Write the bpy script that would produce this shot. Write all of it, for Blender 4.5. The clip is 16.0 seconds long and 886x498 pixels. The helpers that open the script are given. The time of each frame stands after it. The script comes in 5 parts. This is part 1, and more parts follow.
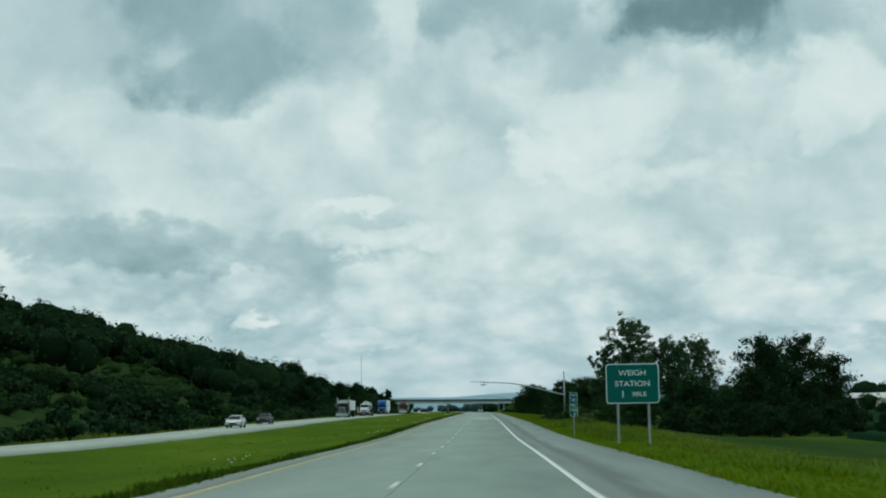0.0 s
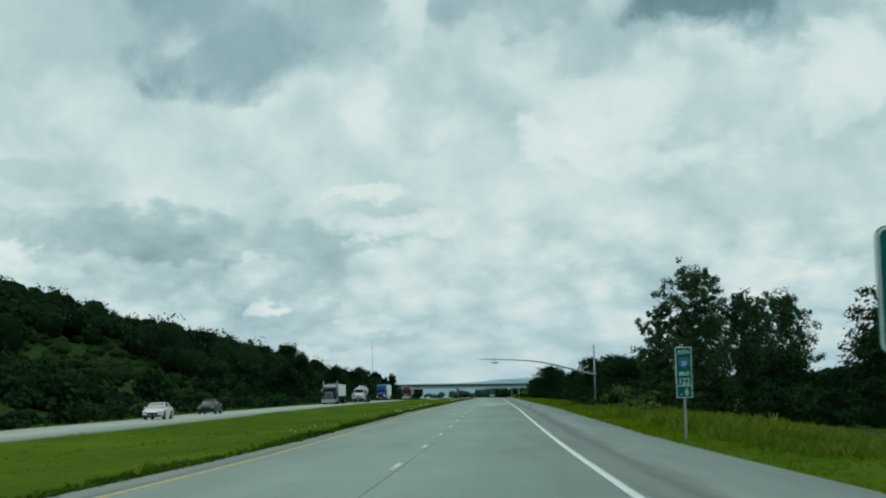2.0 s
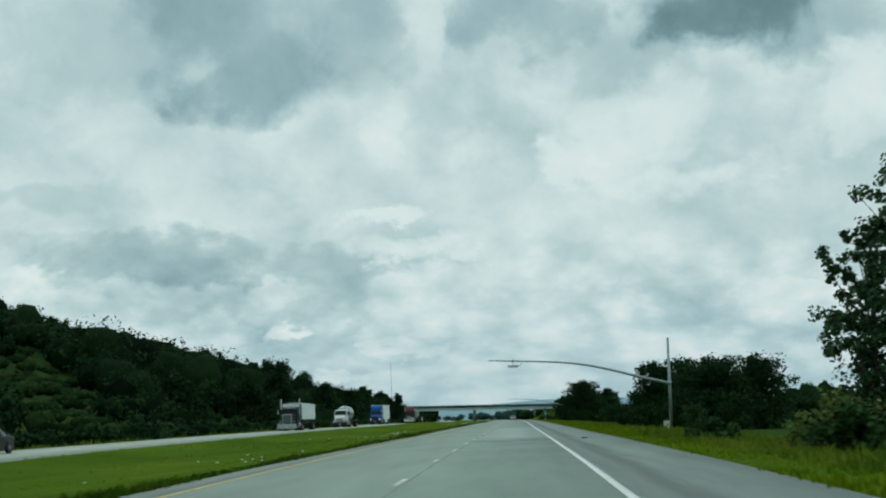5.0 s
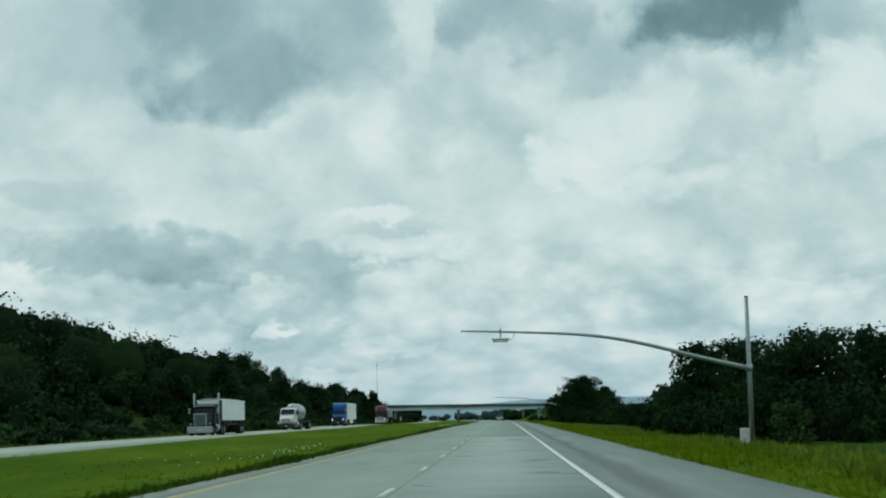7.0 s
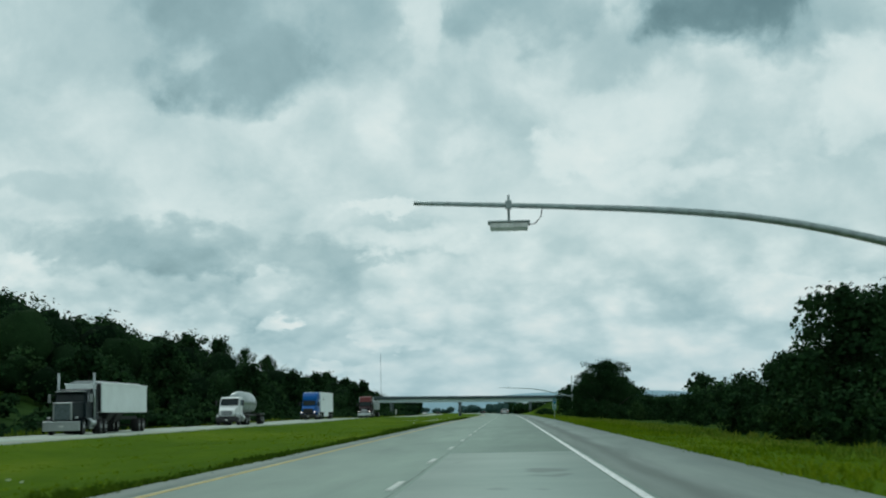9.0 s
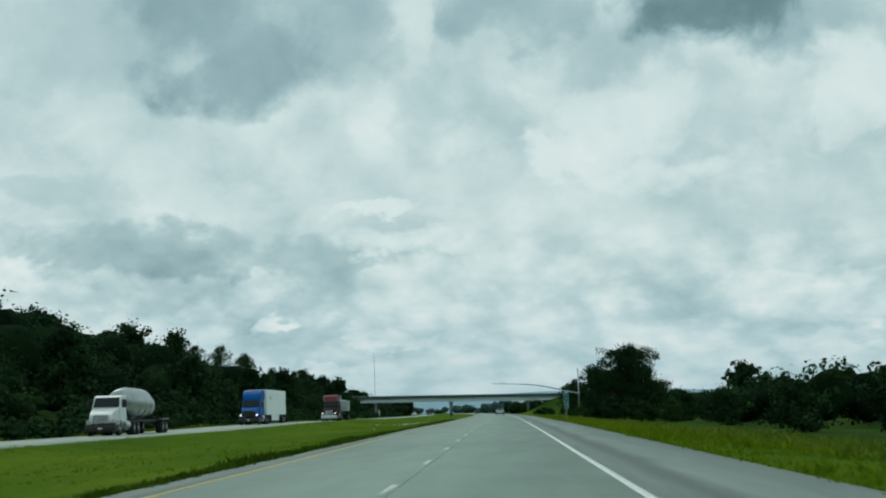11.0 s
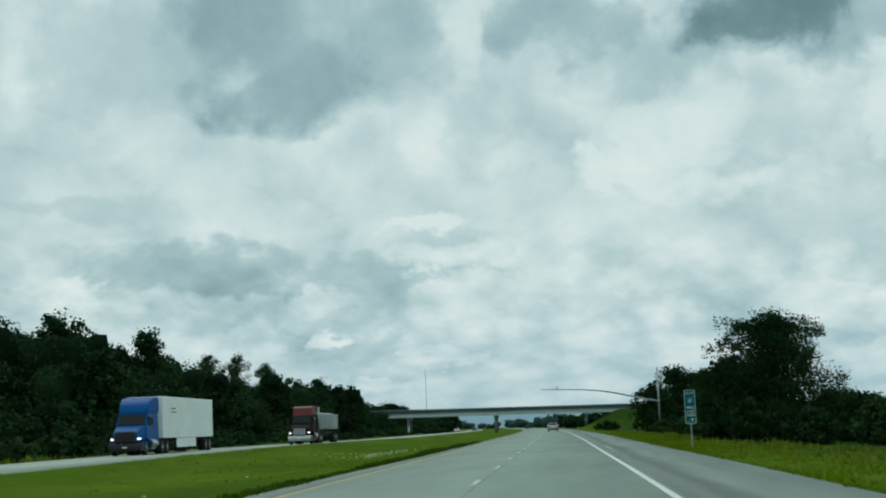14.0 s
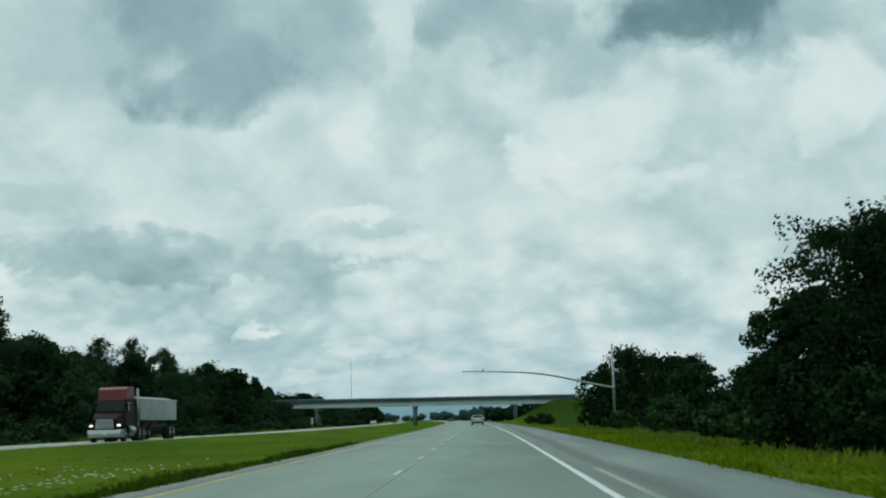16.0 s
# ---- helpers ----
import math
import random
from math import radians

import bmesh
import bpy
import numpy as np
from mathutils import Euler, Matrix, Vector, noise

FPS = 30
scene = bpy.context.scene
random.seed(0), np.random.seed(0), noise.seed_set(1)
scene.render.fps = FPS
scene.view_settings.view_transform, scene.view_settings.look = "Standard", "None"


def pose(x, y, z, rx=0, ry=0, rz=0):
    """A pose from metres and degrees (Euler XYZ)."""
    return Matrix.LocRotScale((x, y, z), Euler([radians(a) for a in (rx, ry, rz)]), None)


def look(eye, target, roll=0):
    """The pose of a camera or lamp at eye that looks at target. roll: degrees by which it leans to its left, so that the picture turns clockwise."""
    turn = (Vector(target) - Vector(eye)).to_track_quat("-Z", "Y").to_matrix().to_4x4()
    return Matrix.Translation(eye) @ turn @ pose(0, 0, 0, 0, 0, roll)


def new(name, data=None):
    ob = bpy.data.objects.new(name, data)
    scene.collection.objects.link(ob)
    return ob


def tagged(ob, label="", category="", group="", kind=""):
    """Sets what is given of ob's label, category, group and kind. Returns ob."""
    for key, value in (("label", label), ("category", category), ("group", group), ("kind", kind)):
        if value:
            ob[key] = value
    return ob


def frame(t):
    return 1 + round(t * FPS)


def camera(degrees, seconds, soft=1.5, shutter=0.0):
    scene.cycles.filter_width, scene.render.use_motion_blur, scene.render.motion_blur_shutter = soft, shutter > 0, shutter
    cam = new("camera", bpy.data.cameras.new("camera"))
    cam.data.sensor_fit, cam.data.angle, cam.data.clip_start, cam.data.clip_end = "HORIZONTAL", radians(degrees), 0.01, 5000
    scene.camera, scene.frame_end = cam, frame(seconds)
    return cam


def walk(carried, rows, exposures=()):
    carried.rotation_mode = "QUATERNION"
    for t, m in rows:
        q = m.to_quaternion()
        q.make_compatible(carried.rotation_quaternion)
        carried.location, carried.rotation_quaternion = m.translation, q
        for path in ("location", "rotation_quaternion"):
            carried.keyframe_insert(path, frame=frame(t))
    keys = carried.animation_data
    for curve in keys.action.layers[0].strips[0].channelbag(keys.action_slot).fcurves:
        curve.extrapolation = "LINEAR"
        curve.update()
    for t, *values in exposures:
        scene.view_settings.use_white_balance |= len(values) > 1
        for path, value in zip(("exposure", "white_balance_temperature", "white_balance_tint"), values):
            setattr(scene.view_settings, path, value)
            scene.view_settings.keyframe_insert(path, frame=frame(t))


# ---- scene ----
cam = camera(31.59, 16.0, soft=2.0, shutter=0.3)
PATH = [
    (0.0, pose(1.783, 1.121, 1.189, 95.905, 0.992, 1.459)),
    (0.5, pose(1.815, 13.417, 1.081, 95.696, 0.984, 1.566)),
    (1.0, pose(1.852, 25.729, 0.993, 95.392, 0.887, 1.665)),
    (1.5, pose(1.889, 38.085, 0.944, 95.317, 1.065, 1.780)),
    (2.0, pose(1.939, 50.487, 0.925, 95.413, 1.447, 1.914)),
    (2.5, pose(1.987, 62.923, 0.896, 95.799, 1.692, 2.123)),
    (3.0, pose(2.035, 75.376, 0.869, 96.122, 1.683, 2.392)),
    (3.5, pose(2.079, 87.846, 0.857, 96.274, 1.693, 2.596)),
    (4.0, pose(2.120, 100.327, 0.853, 96.258, 1.737, 2.772)),
    (6.5, pose(2.066, 162.711, 1.135, 96.238, 1.789, 2.403)),
    (7.0, pose(2.000, 175.167, 1.166, 96.217, 1.465, 2.221)),
    (7.5, pose(1.908, 187.589, 1.178, 96.060, 1.148, 2.120)),
    (8.0, pose(1.883, 200.000, 1.158, 95.816, 1.012, 2.168)),
    (8.5, pose(1.858, 212.376, 1.164, 95.854, 1.010, 2.252)),
    (9.0, pose(1.840, 224.736, 1.204, 95.960, 1.128, 2.399)),
    (11.5, pose(1.813, 286.620, 1.277, 95.962, 1.903, 2.355)),
    (12.0, pose(1.850, 299.019, 1.282, 95.832, 2.150, 2.741)),
    (12.5, pose(1.857, 311.435, 1.297, 95.943, 2.197, 3.225)),
    (13.0, pose(1.851, 323.852, 1.341, 96.302, 2.336, 3.711)),
    (13.5, pose(1.865, 336.250, 1.399, 96.565, 2.337, 4.109)),
    (14.0, pose(1.867, 348.612, 1.448, 96.568, 2.324, 4.213)),
    (14.5, pose(1.923, 360.936, 1.476, 96.611, 2.320, 3.985)),
    (15.0, pose(1.958, 373.235, 1.448, 96.494, 2.203, 3.378)),
    (15.5, pose(1.920, 385.529, 1.405, 96.343, 2.079, 2.490)),
    (16.0, pose(1.901, 397.828, 1.381, 96.190, 1.876, 1.535)),
]
walk(cam, PATH)


# ---------------------------------------------------------------- sky, sun
def smooth(a, b, t):
    t = min(1.0, max(0.0, (t - a) / (b - a)))
    return t * t * (3 - 2 * t)


class Nodes:
    """Short-hand for building node trees."""

    def __init__(self, tree):
        self.tree = tree
        tree.nodes.clear()

    def add(self, kind, inputs=None, **props):
        n = self.tree.nodes.new(kind)
        for k, v in props.items():
            setattr(n, k, v)
        for k, v in (inputs or {}).items():
            self.put(n.inputs[k], v)
        return n

    def put(self, socket, v):
        if isinstance(v, bpy.types.NodeSocket):
            self.tree.links.new(v, socket)
        else:
            socket.default_value = v

    def math(self, op, a, b=0.0, c=0.0, clamp=False):
        n = self.add("ShaderNodeMath", {0: a, 1: b, 2: c}, operation=op)
        n.use_clamp = clamp
        return n.outputs[0]

    def vec(self, op, a, b=(0, 0, 0)):
        return self.add("ShaderNodeVectorMath", {0: a, 1: b}, operation=op).outputs[0]

    def noise(self, vector, scale, detail=4.0, rough=0.5, distortion=0.0):
        return self.add("ShaderNodeTexNoise", {"Vector": vector, "Scale": scale, "Detail": detail, "Roughness": rough, "Distortion": distortion}).outputs["Fac"]

    def ramp(self, fac, stops, mode="LINEAR"):
        n = self.add("ShaderNodeValToRGB", {"Fac": fac})
        n.color_ramp.interpolation = mode
        el = n.color_ramp.elements
        while len(el) < len(stops):
            el.new(0.5)
        for e, (p, c) in zip(el, stops):
            e.position = p
            e.color = (*c, 1) if isinstance(c, tuple) else (c, c, c, 1)
        return n.outputs["Color"]

    def mix(self, fac, a, b, blend="MIX"):
        n = self.add("ShaderNodeMix", data_type="RGBA", blend_type=blend)
        for k, v in ((0, fac), (6, a), (7, b)):
            if isinstance(v, tuple) and len(v) == 3:
                v = (*v, 1)
            self.put(n.inputs[k], v)
        return n.outputs[2]

    def step(self, x, a, b):
        """0 below a, 1 above b, smooth between."""
        n = self.add("ShaderNodeMapRange", {"Value": x, "From Min": a, "From Max": b, "To Min": 0.0, "To Max": 1.0}, interpolation_type="SMOOTHSTEP")
        return n.outputs[0]


SUN_EL, SUN_AZ = radians(48), radians(-35)

world = bpy.data.worlds.new("world")
scene.world = world
world.use_nodes = True
w = Nodes(world.node_tree)
way = w.add("ShaderNodeTexCoord").outputs["Generated"]
sep = w.add("ShaderNodeSeparateXYZ", {0: way})
dx, dy, dz = sep.outputs
sky = w.add("ShaderNodeTexSky", sky_type="NISHITA", sun_disc=False, sun_elevation=SUN_EL, sun_rotation=SUN_AZ)
# broken cloud: puffs and sheets over azimuth and elevation, crowded towards the horizon
az = w.math("MULTIPLY", w.math("ARCTAN2", dx, dy), 57.2958)
el = w.math("MULTIPLY", w.math("ARCSINE", dz), 57.2958)
deep = w.math("MULTIPLY", w.math("LOGARITHM", w.math("ADD", w.math("MAXIMUM", el, 0.0), 8.0), 2.718), 21.0)
flat = w.add("ShaderNodeCombineXYZ", {0: az, 1: deep, 2: 3.7}).outputs[0]
wisp = w.noise(flat, 0.9, 5.0, 0.6)


def churned(scale, reach, detail):
    """Azimuth and elevation, stirred so that outlines turn ragged and heaped."""
    out = []
    for coord, shift_by, squash in ((az, (0, 0, 0), 1.0), (el, (31, 17, 5), 0.6)):
        n = w.noise(w.vec("ADD", flat, shift_by), scale, detail, 0.54, 0.25)
        out.append(w.math("ADD", coord, w.math("MULTIPLY", w.math("SUBTRACT", n, 0.5), reach * squash)))
    return out


BROAD, RAGGED, CURLED = churned(0.16, 12.0, 6.0), churned(0.30, 8.0, 8.0), churned(0.75, 3.6, 7.0)
torn = w.math("MULTIPLY", w.math("SUBTRACT", w.noise(w.vec("ADD", flat, (3, 9, 1)), 0.40, 6.0, 0.56, 0.3), 0.5), 3.4)


def lay(tone, clouds, stirred, cover=1.0, tear=1.0):
    """Lays clouds over the tone below. Each: azimuth, elevation, half-widths in degrees, tone, softness of the edge."""
    u, v = stirred
    for a, e, ra, re, value, soft in clouds:
        p = w.math("DIVIDE", w.math("SUBTRACT", u, a), ra)
        q = w.math("DIVIDE", w.math("SUBTRACT", v, e), re)
        d = w.math("MULTIPLY_ADD", torn, tear, w.math("MULTIPLY_ADD", p, p, w.math("MULTIPLY", q, q)))
        mask = w.math("MULTIPLY", w.math("SUBTRACT", 1.0, w.step(d, 1.0 - 1.5 * soft, 1.0 + 1.2 * soft)), cover)
        tone = w.math("MULTIPLY_ADD", mask, w.math("SUBTRACT", value, tone), tone)
    return tone


big = w.noise(flat, 0.085, 4.0, 0.5, 0.1)
mid = w.noise(w.vec("ADD", flat, (7, 3, 0)), 0.26, 6.0, 0.58, 0.2)
tone = w.math("ADD", 0.345, w.math("MULTIPLY_ADD", big, 0.14, w.math("MULTIPLY", mid, 0.26)))
# thin veils, then the dark deck overhead, long grey bands, and sunlit heaps
VEIL = (
    (-15.6, 14.0, 3.8, 2.2, 0.43, 0.90), (-12.1, 10.1, 5.2, 1.8, 0.58, 0.90), (-16.1, 11.2, 2.4, 1.0, 0.56, 0.90), (-16.5, 8.5, 3.0, 0.5, 0.46, 0.90), (-10.9, 7.9, 2.2, 0.8, 0.57, 0.90),
    (-0.9, 9.8, 1.4, 2.2, 0.48, 0.90), (-6.0, 9.7, 1.8, 1.2, 0.50, 0.90), (-3.1, 8.8, 2.2, 1.4, 0.56, 0.90), (8.4, 11.4, 2.8, 1.4, 0.49, 0.90), (8.1, 7.4, 3.0, 1.1, 0.47, 0.90),
    (12.3, 6.9, 3.0, 1.8, 0.48, 0.90), (1.1, 7.7, 3.2, 1.2, 0.56, 0.90), (4.4, 6.2, 3.4, 1.0, 0.57, 0.90), (-7.0, 3.3, 1.0, 2.4, 0.41, 0.80),
)
DECK = (
    (4.2, 13.1, 3.0, 1.1, 0.44, 0.75), (1.2, 14.5, 2.4, 1.2, 0.37, 0.60), (-6.6, 14.0, 2.4, 1.9, 0.40, 0.70), (-10.7, 14.6, 3.3, 2.7, 0.315, 0.60), (-9.4, 12.9, 2.4, 1.9, 0.305, 0.50), (11.0, 13.8, 2.2, 1.5, 0.33, 0.75),
    (8.4, 14.8, 3.5, 1.7, 0.15, 0.60), (13.4, 14.3, 2.4, 1.1, 0.40, 0.75), (-2.6, 14.2, 1.2, 1.9, 0.60, 0.70), (-10.0, 17.5, 6.0, 2.0, 0.33, 0.90), (9.0, 17.8, 7.0, 2.2, 0.25, 0.90),
)
BAND = (
    (-12.5, 6.0, 5.4, 1.0, 0.37, 0.55), (-11.3, 5.6, 3.6, 0.6, 0.34, 0.60), (-7.0, 3.4, 0.9, 2.0, 0.40, 0.90), (-5.2, 5.8, 2.6, 0.3, 0.43, 0.80), (-3.3, 7.0, 1.2, 0.2, 0.50, 0.80), (13.1, 2.5, 2.2, 0.4, 0.41, 0.70), (-8.7, 4.3, 2.4, 0.4, 0.50, 0.80), (-4.6, 2.5, 1.2, 0.5, 0.46, 0.70),
)
BANK = ((4.5, 10.5, 2.8, 1.7, 0.61, 0.50), (12.9, 10.8, 1.7, 1.9, 0.635, 0.55), (6.5, 8.7, 3.6, 0.5, 0.635, 0.80), (-13.9, 4.8, 2.6, 0.6, 0.57, 0.80), (-3.1, 3.5, 2.4, 1.2, 0.55, 0.40), (0.2, 3.7, 1.6, 1.2, 0.57, 0.60))
HEAP = (
    (2.3, 9.4, 1.2, 0.8, 0.65, 0.60), (-4.1, 7.7, 1.2, 0.3, 0.665, 0.70), (-3.5, 6.3, 2.2, 0.5, 0.645, 0.70), (-17.1, 5.4, 1.0, 0.6, 0.63, 0.60), (-10.8, 3.3, 1.3, 1.0, 0.62, 0.45), (-8.5, 3.4, 0.7, 0.5, 0.80, 0.60),
    (-3.9, 2.6, 1.1, 0.3, 0.65, 0.55), (-6.0, 1.7, 1.2, 0.2, 0.60, 0.70), (2.8, 2.8, 1.6, 1.1, 0.60, 0.55), (9.9, 3.9, 1.6, 0.8, 0.61, 0.55), (13.5, 3.8, 1.9, 1.0, 0.63, 0.50), (13.8, 1.5, 1.4, 0.6, 0.60, 0.60),
)
tone = lay(tone, VEIL, BROAD, 0.8)
tone = lay(tone, DECK, RAGGED, 1.0, 0.6)
tone = lay(tone, BAND, CURLED, 0.9)


def puffs(scale, offset):
    """Heaped, rounded forms."""
    at = w.vec("ADD", flat, offset)
    bump = w.add("ShaderNodeTexNoise", {"Vector": at, "Scale": scale * 2.2, "Detail": 4.0})
    push = w.add("ShaderNodeVectorMath", {0: bump.outputs["Color"], 1: (0.9 / scale, 0.9 / scale, 0)}, operation="MULTIPLY").outputs[0]
    v = w.add("ShaderNodeTexVoronoi", {"Vector": w.vec("ADD", at, push), "Scale": scale, "Smoothness": 0.45}, feature="SMOOTH_F1", voronoi_dimensions="2D")
    return w.math("SUBTRACT", 0.45, v.outputs["Distance"])


low_sky = w.math("SUBTRACT", 1.0, w.step(el, 3.0, 8.0))
heaped = w.math("MULTIPLY_ADD", puffs(0.34, (13, 7, 0)), 0.34, w.math("MULTIPLY", puffs(0.9, (5, 23, 0)), 0.15))
tone = lay(tone, BANK, RAGGED, 0.85)
tone = lay(tone, HEAP, CURLED, 0.9)
tone = w.math("MULTIPLY_ADD", heaped, low_sky, tone)
tone = w.math("ADD", tone, w.math("MULTIPLY", w.math("SUBTRACT", mid, 0.5), 0.24))
tone = w.math("ADD", tone, w.math("MULTIPLY", w.math("SUBTRACT", wisp, 0.5), 0.06))
cloud = w.ramp(tone, ((0.08, (0.110, 0.205, 0.225)), (0.22, (0.170, 0.292, 0.314)), (0.36, (0.315, 0.474, 0.498)), (0.50, (0.480, 0.636, 0.645)), (0.61, (0.655, 0.785, 0.778)), (0.76, (0.86, 0.92, 0.88))))
# bluish haze in the distance
haze = w.math("SUBTRACT", 1.0, w.step(el, 0.3, 6.5))
cloud = w.mix(w.math("MULTIPLY", haze, 0.50), cloud, (0.335, 0.53, 0.61))
back = w.add("ShaderNodeBackground", {"Color": cloud, "Strength": 1.0})
blue = w.add("ShaderNodeBackground", {"Color": sky.outputs[0], "Strength": 0.05})
both = w.add("ShaderNodeMixShader", {0: 0.06, 1: back.outputs[0], 2: blue.outputs[0]})
w.add("ShaderNodeOutputWorld", {0: both.outputs[0]})

sun = new("sun", bpy.data.lights.new("sun", "SUN"))
sun.data.energy, sun.data.angle, sun.data.color = 0.7, radians(25), (0.94, 1.0, 0.95)
sun.matrix_world = look((0, 0, 0), (-math.sin(SUN_AZ) * math.cos(SUN_EL), -math.cos(SUN_AZ) * math.cos(SUN_EL), -math.sin(SUN_EL)))


# ---------------------------------------------------------------- materials
def material(name, build, rough=0.8, metal=0.0, spec=0.3):
    m = bpy.data.materials.new(name)
    m.use_nodes = True
    k = Nodes(m.node_tree)
    at = k.add("ShaderNodeTexCoord").outputs["Object"]
    bsdf = k.add("ShaderNodeBsdfPrincipled", {"Roughness": rough, "Metallic": metal, "Specular IOR Level": spec})
    k.add("ShaderNodeOutputMaterial", {0: bsdf.outputs[0]})
    out = build(k, at)
    if not isinstance(out, tuple) or len(out) == 3:
        out = (out, None)
    colour, bump = out
    if isinstance(colour, tuple):
        colour = (*colour, 1)
    k.put(bsdf.inputs["Base Color"], colour)
    if bump is not None:
        height, depth = bump
        b = k.add("ShaderNodeBump", {"Height": height, "Strength": 1.0, "Distance": depth})
        k.put(bsdf.inputs["Normal"], b.outputs[0])
    m["bsdf"] = bsdf.name
    return m


def plain(name, c, rough=0.5, metal=0.0, spec=0.4, vary=0.12, scale=6.0):
    """Paint or metal with slight dirt."""
    def build(k, at):
        n = k.noise(at, scale, 5.0, 0.6)
        lo = tuple(v * (1 - vary * 1.6) for v in c)
        hi = tuple(min(1, v * (1 + vary)) for v in c)
        return k.ramp(n, ((0.3, lo), (0.65, hi)))
    return material(name, build, rough, metal, spec)


def concrete(name, dark, light):
    def build(k, at):
        flatx = k.vec("MULTIPLY", at, (1.0, 0.12, 1.0))
        stain = k.noise(flatx, 0.9, 5.0, 0.6, 0.3)
        broad = k.noise(at, 0.06, 4.0, 0.5)
        grain = k.noise(at, 30.0, 3.0, 0.7)
        f = k.math("ADD", k.math("MULTIPLY", stain, 0.5), k.math("ADD", k.math("MULTIPLY", broad, 0.35), k.math("MULTIPLY", grain, 0.18)))
        return k.ramp(f, ((0.36, dark), (0.66, light))), (grain, 0.004)
    return material(name, build, 0.75, 0.0, 0.35)


def grassy(name, a, b, c, scale=1.0):
    def build(k, at):
        stretched = k.vec("MULTIPLY", at, (1.0, 0.35, 1.0))
        broad = k.noise(stretched, 0.09 * scale, 4.0, 0.55)
        tuft = k.noise(stretched, 1.1 * scale, 6.0, 0.65)
        fine = k.noise(at, 9.0 * scale, 3.0, 0.7)
        f = k.math("ADD", k.math("MULTIPLY", broad, 0.5), k.math("ADD", k.math("MULTIPLY", tuft, 0.35), k.math("MULTIPLY", fine, 0.2)))
        return k.ramp(f, ((0.36, a), (0.52, b), (0.68, c))), (k.math("ADD", tuft, fine), 0.06)
    return material(name, build, 1.0, 0.0, 0.02)


def leafy(name, a, b, c):
    def build(k, at):
        r = k.add("ShaderNodeNewGeometry").outputs["Random Per Island"]
        broad = k.noise(at, 0.16, 3.0, 0.55)
        f = k.math("ADD", k.math("MULTIPLY", r, 0.34), k.math("SUBTRACT", k.math("MULTIPLY", broad, 1.30), 0.30))
        return k.ramp(f, ((0.2, a), (0.5, b), (0.85, c)))
    return material(name, build, 0.95, 0.0, 0.03)


M_CONCRETE = concrete("road_concrete", (0.176, 0.246, 0.208), (0.260, 0.342, 0.288))


def stained(name, dark, light):
    """Newer concrete with dark damp streaks lying across the lane."""
    def build(k, at):
        broad = k.noise(at, 0.25, 5.0, 0.6)
        grain = k.noise(at, 30.0, 3.0, 0.7)
        base = k.ramp(k.math("ADD", k.math("MULTIPLY", broad, 0.8), k.math("MULTIPLY", grain, 0.2)), ((0.36, dark), (0.66, light)))
        streak = k.noise(k.vec("MULTIPLY", at, (0.55, 0.30, 1.0)), 1.0, 3.0, 0.5)
        return k.mix(k.math("MULTIPLY", k.step(streak, 0.62, 0.70), 0.6), base, (0.145, 0.178, 0.160)), (grain, 0.004)
    return material(name, build, 0.75, 0.0, 0.35)


M_PATCH = stained("new_concrete", (0.260, 0.335, 0.300), (0.330, 0.405, 0.364))


def tarred(name, dark, light, x0, x1):
    """Asphalt with a tar-stained seam running along it between x0 and x1."""
    def build(k, at):
        stain = k.noise(k.vec("MULTIPLY", at, (1.0, 0.06, 1.0)), 1.2, 5.0, 0.6, 0.3)
        grain = k.noise(at, 26.0, 3.0, 0.7)
        base = k.ramp(k.math("ADD", k.math("MULTIPLY", stain, 0.8), k.math("MULTIPLY", grain, 0.2)), ((0.34, dark), (0.66, light)))
        x = k.math("ADD", k.add("ShaderNodeSeparateXYZ", {0: at}).outputs[0], k.math("MULTIPLY", k.math("SUBTRACT", stain, 0.5), 0.9))
        band = k.math("MULTIPLY", k.step(x, x0, x0 + 0.35), k.math("SUBTRACT", 1.0, k.step(x, x1 - 0.6, x1)))
        return k.mix(k.math("MULTIPLY", band, 0.62), base, (0.072, 0.095, 0.088)), (grain, 0.005)
    return material(name, build, 0.75, 0.0, 0.3)


M_SHOULDER = tarred("shoulder_asphalt", (0.150, 0.194, 0.176), (0.222, 0.274, 0.248), 4.1, 5.1)
M_SHOULDER_FAR = concrete("far_shoulder_asphalt", (0.150, 0.172, 0.165), (0.235, 0.258, 0.245))
M_PALE = concrete("pale_concrete", (0.285, 0.345, 0.285), (0.370, 0.430, 0.355))
M_KERB = concrete("kerb_concrete", (0.145, 0.184, 0.160), (0.210, 0.255, 0.220))
M_TAR = plain("tar", (0.035, 0.040, 0.040), 0.6)
M_SEAM = plain("worn_joint_seal", (0.180, 0.236, 0.205), 0.8, vary=0.25, scale=0.4)
M_WHITE = plain("road_paint_white", (0.72, 0.74, 0.72), 0.6, vary=0.15, scale=9.0)
M_DASH = plain("worn_dash_paint", (0.56, 0.60, 0.56), 0.6, vary=0.3, scale=3.0)
M_YELLOW = plain("road_paint_yellow", (0.46, 0.38, 0.15), 0.7, vary=0.28, scale=5.0)


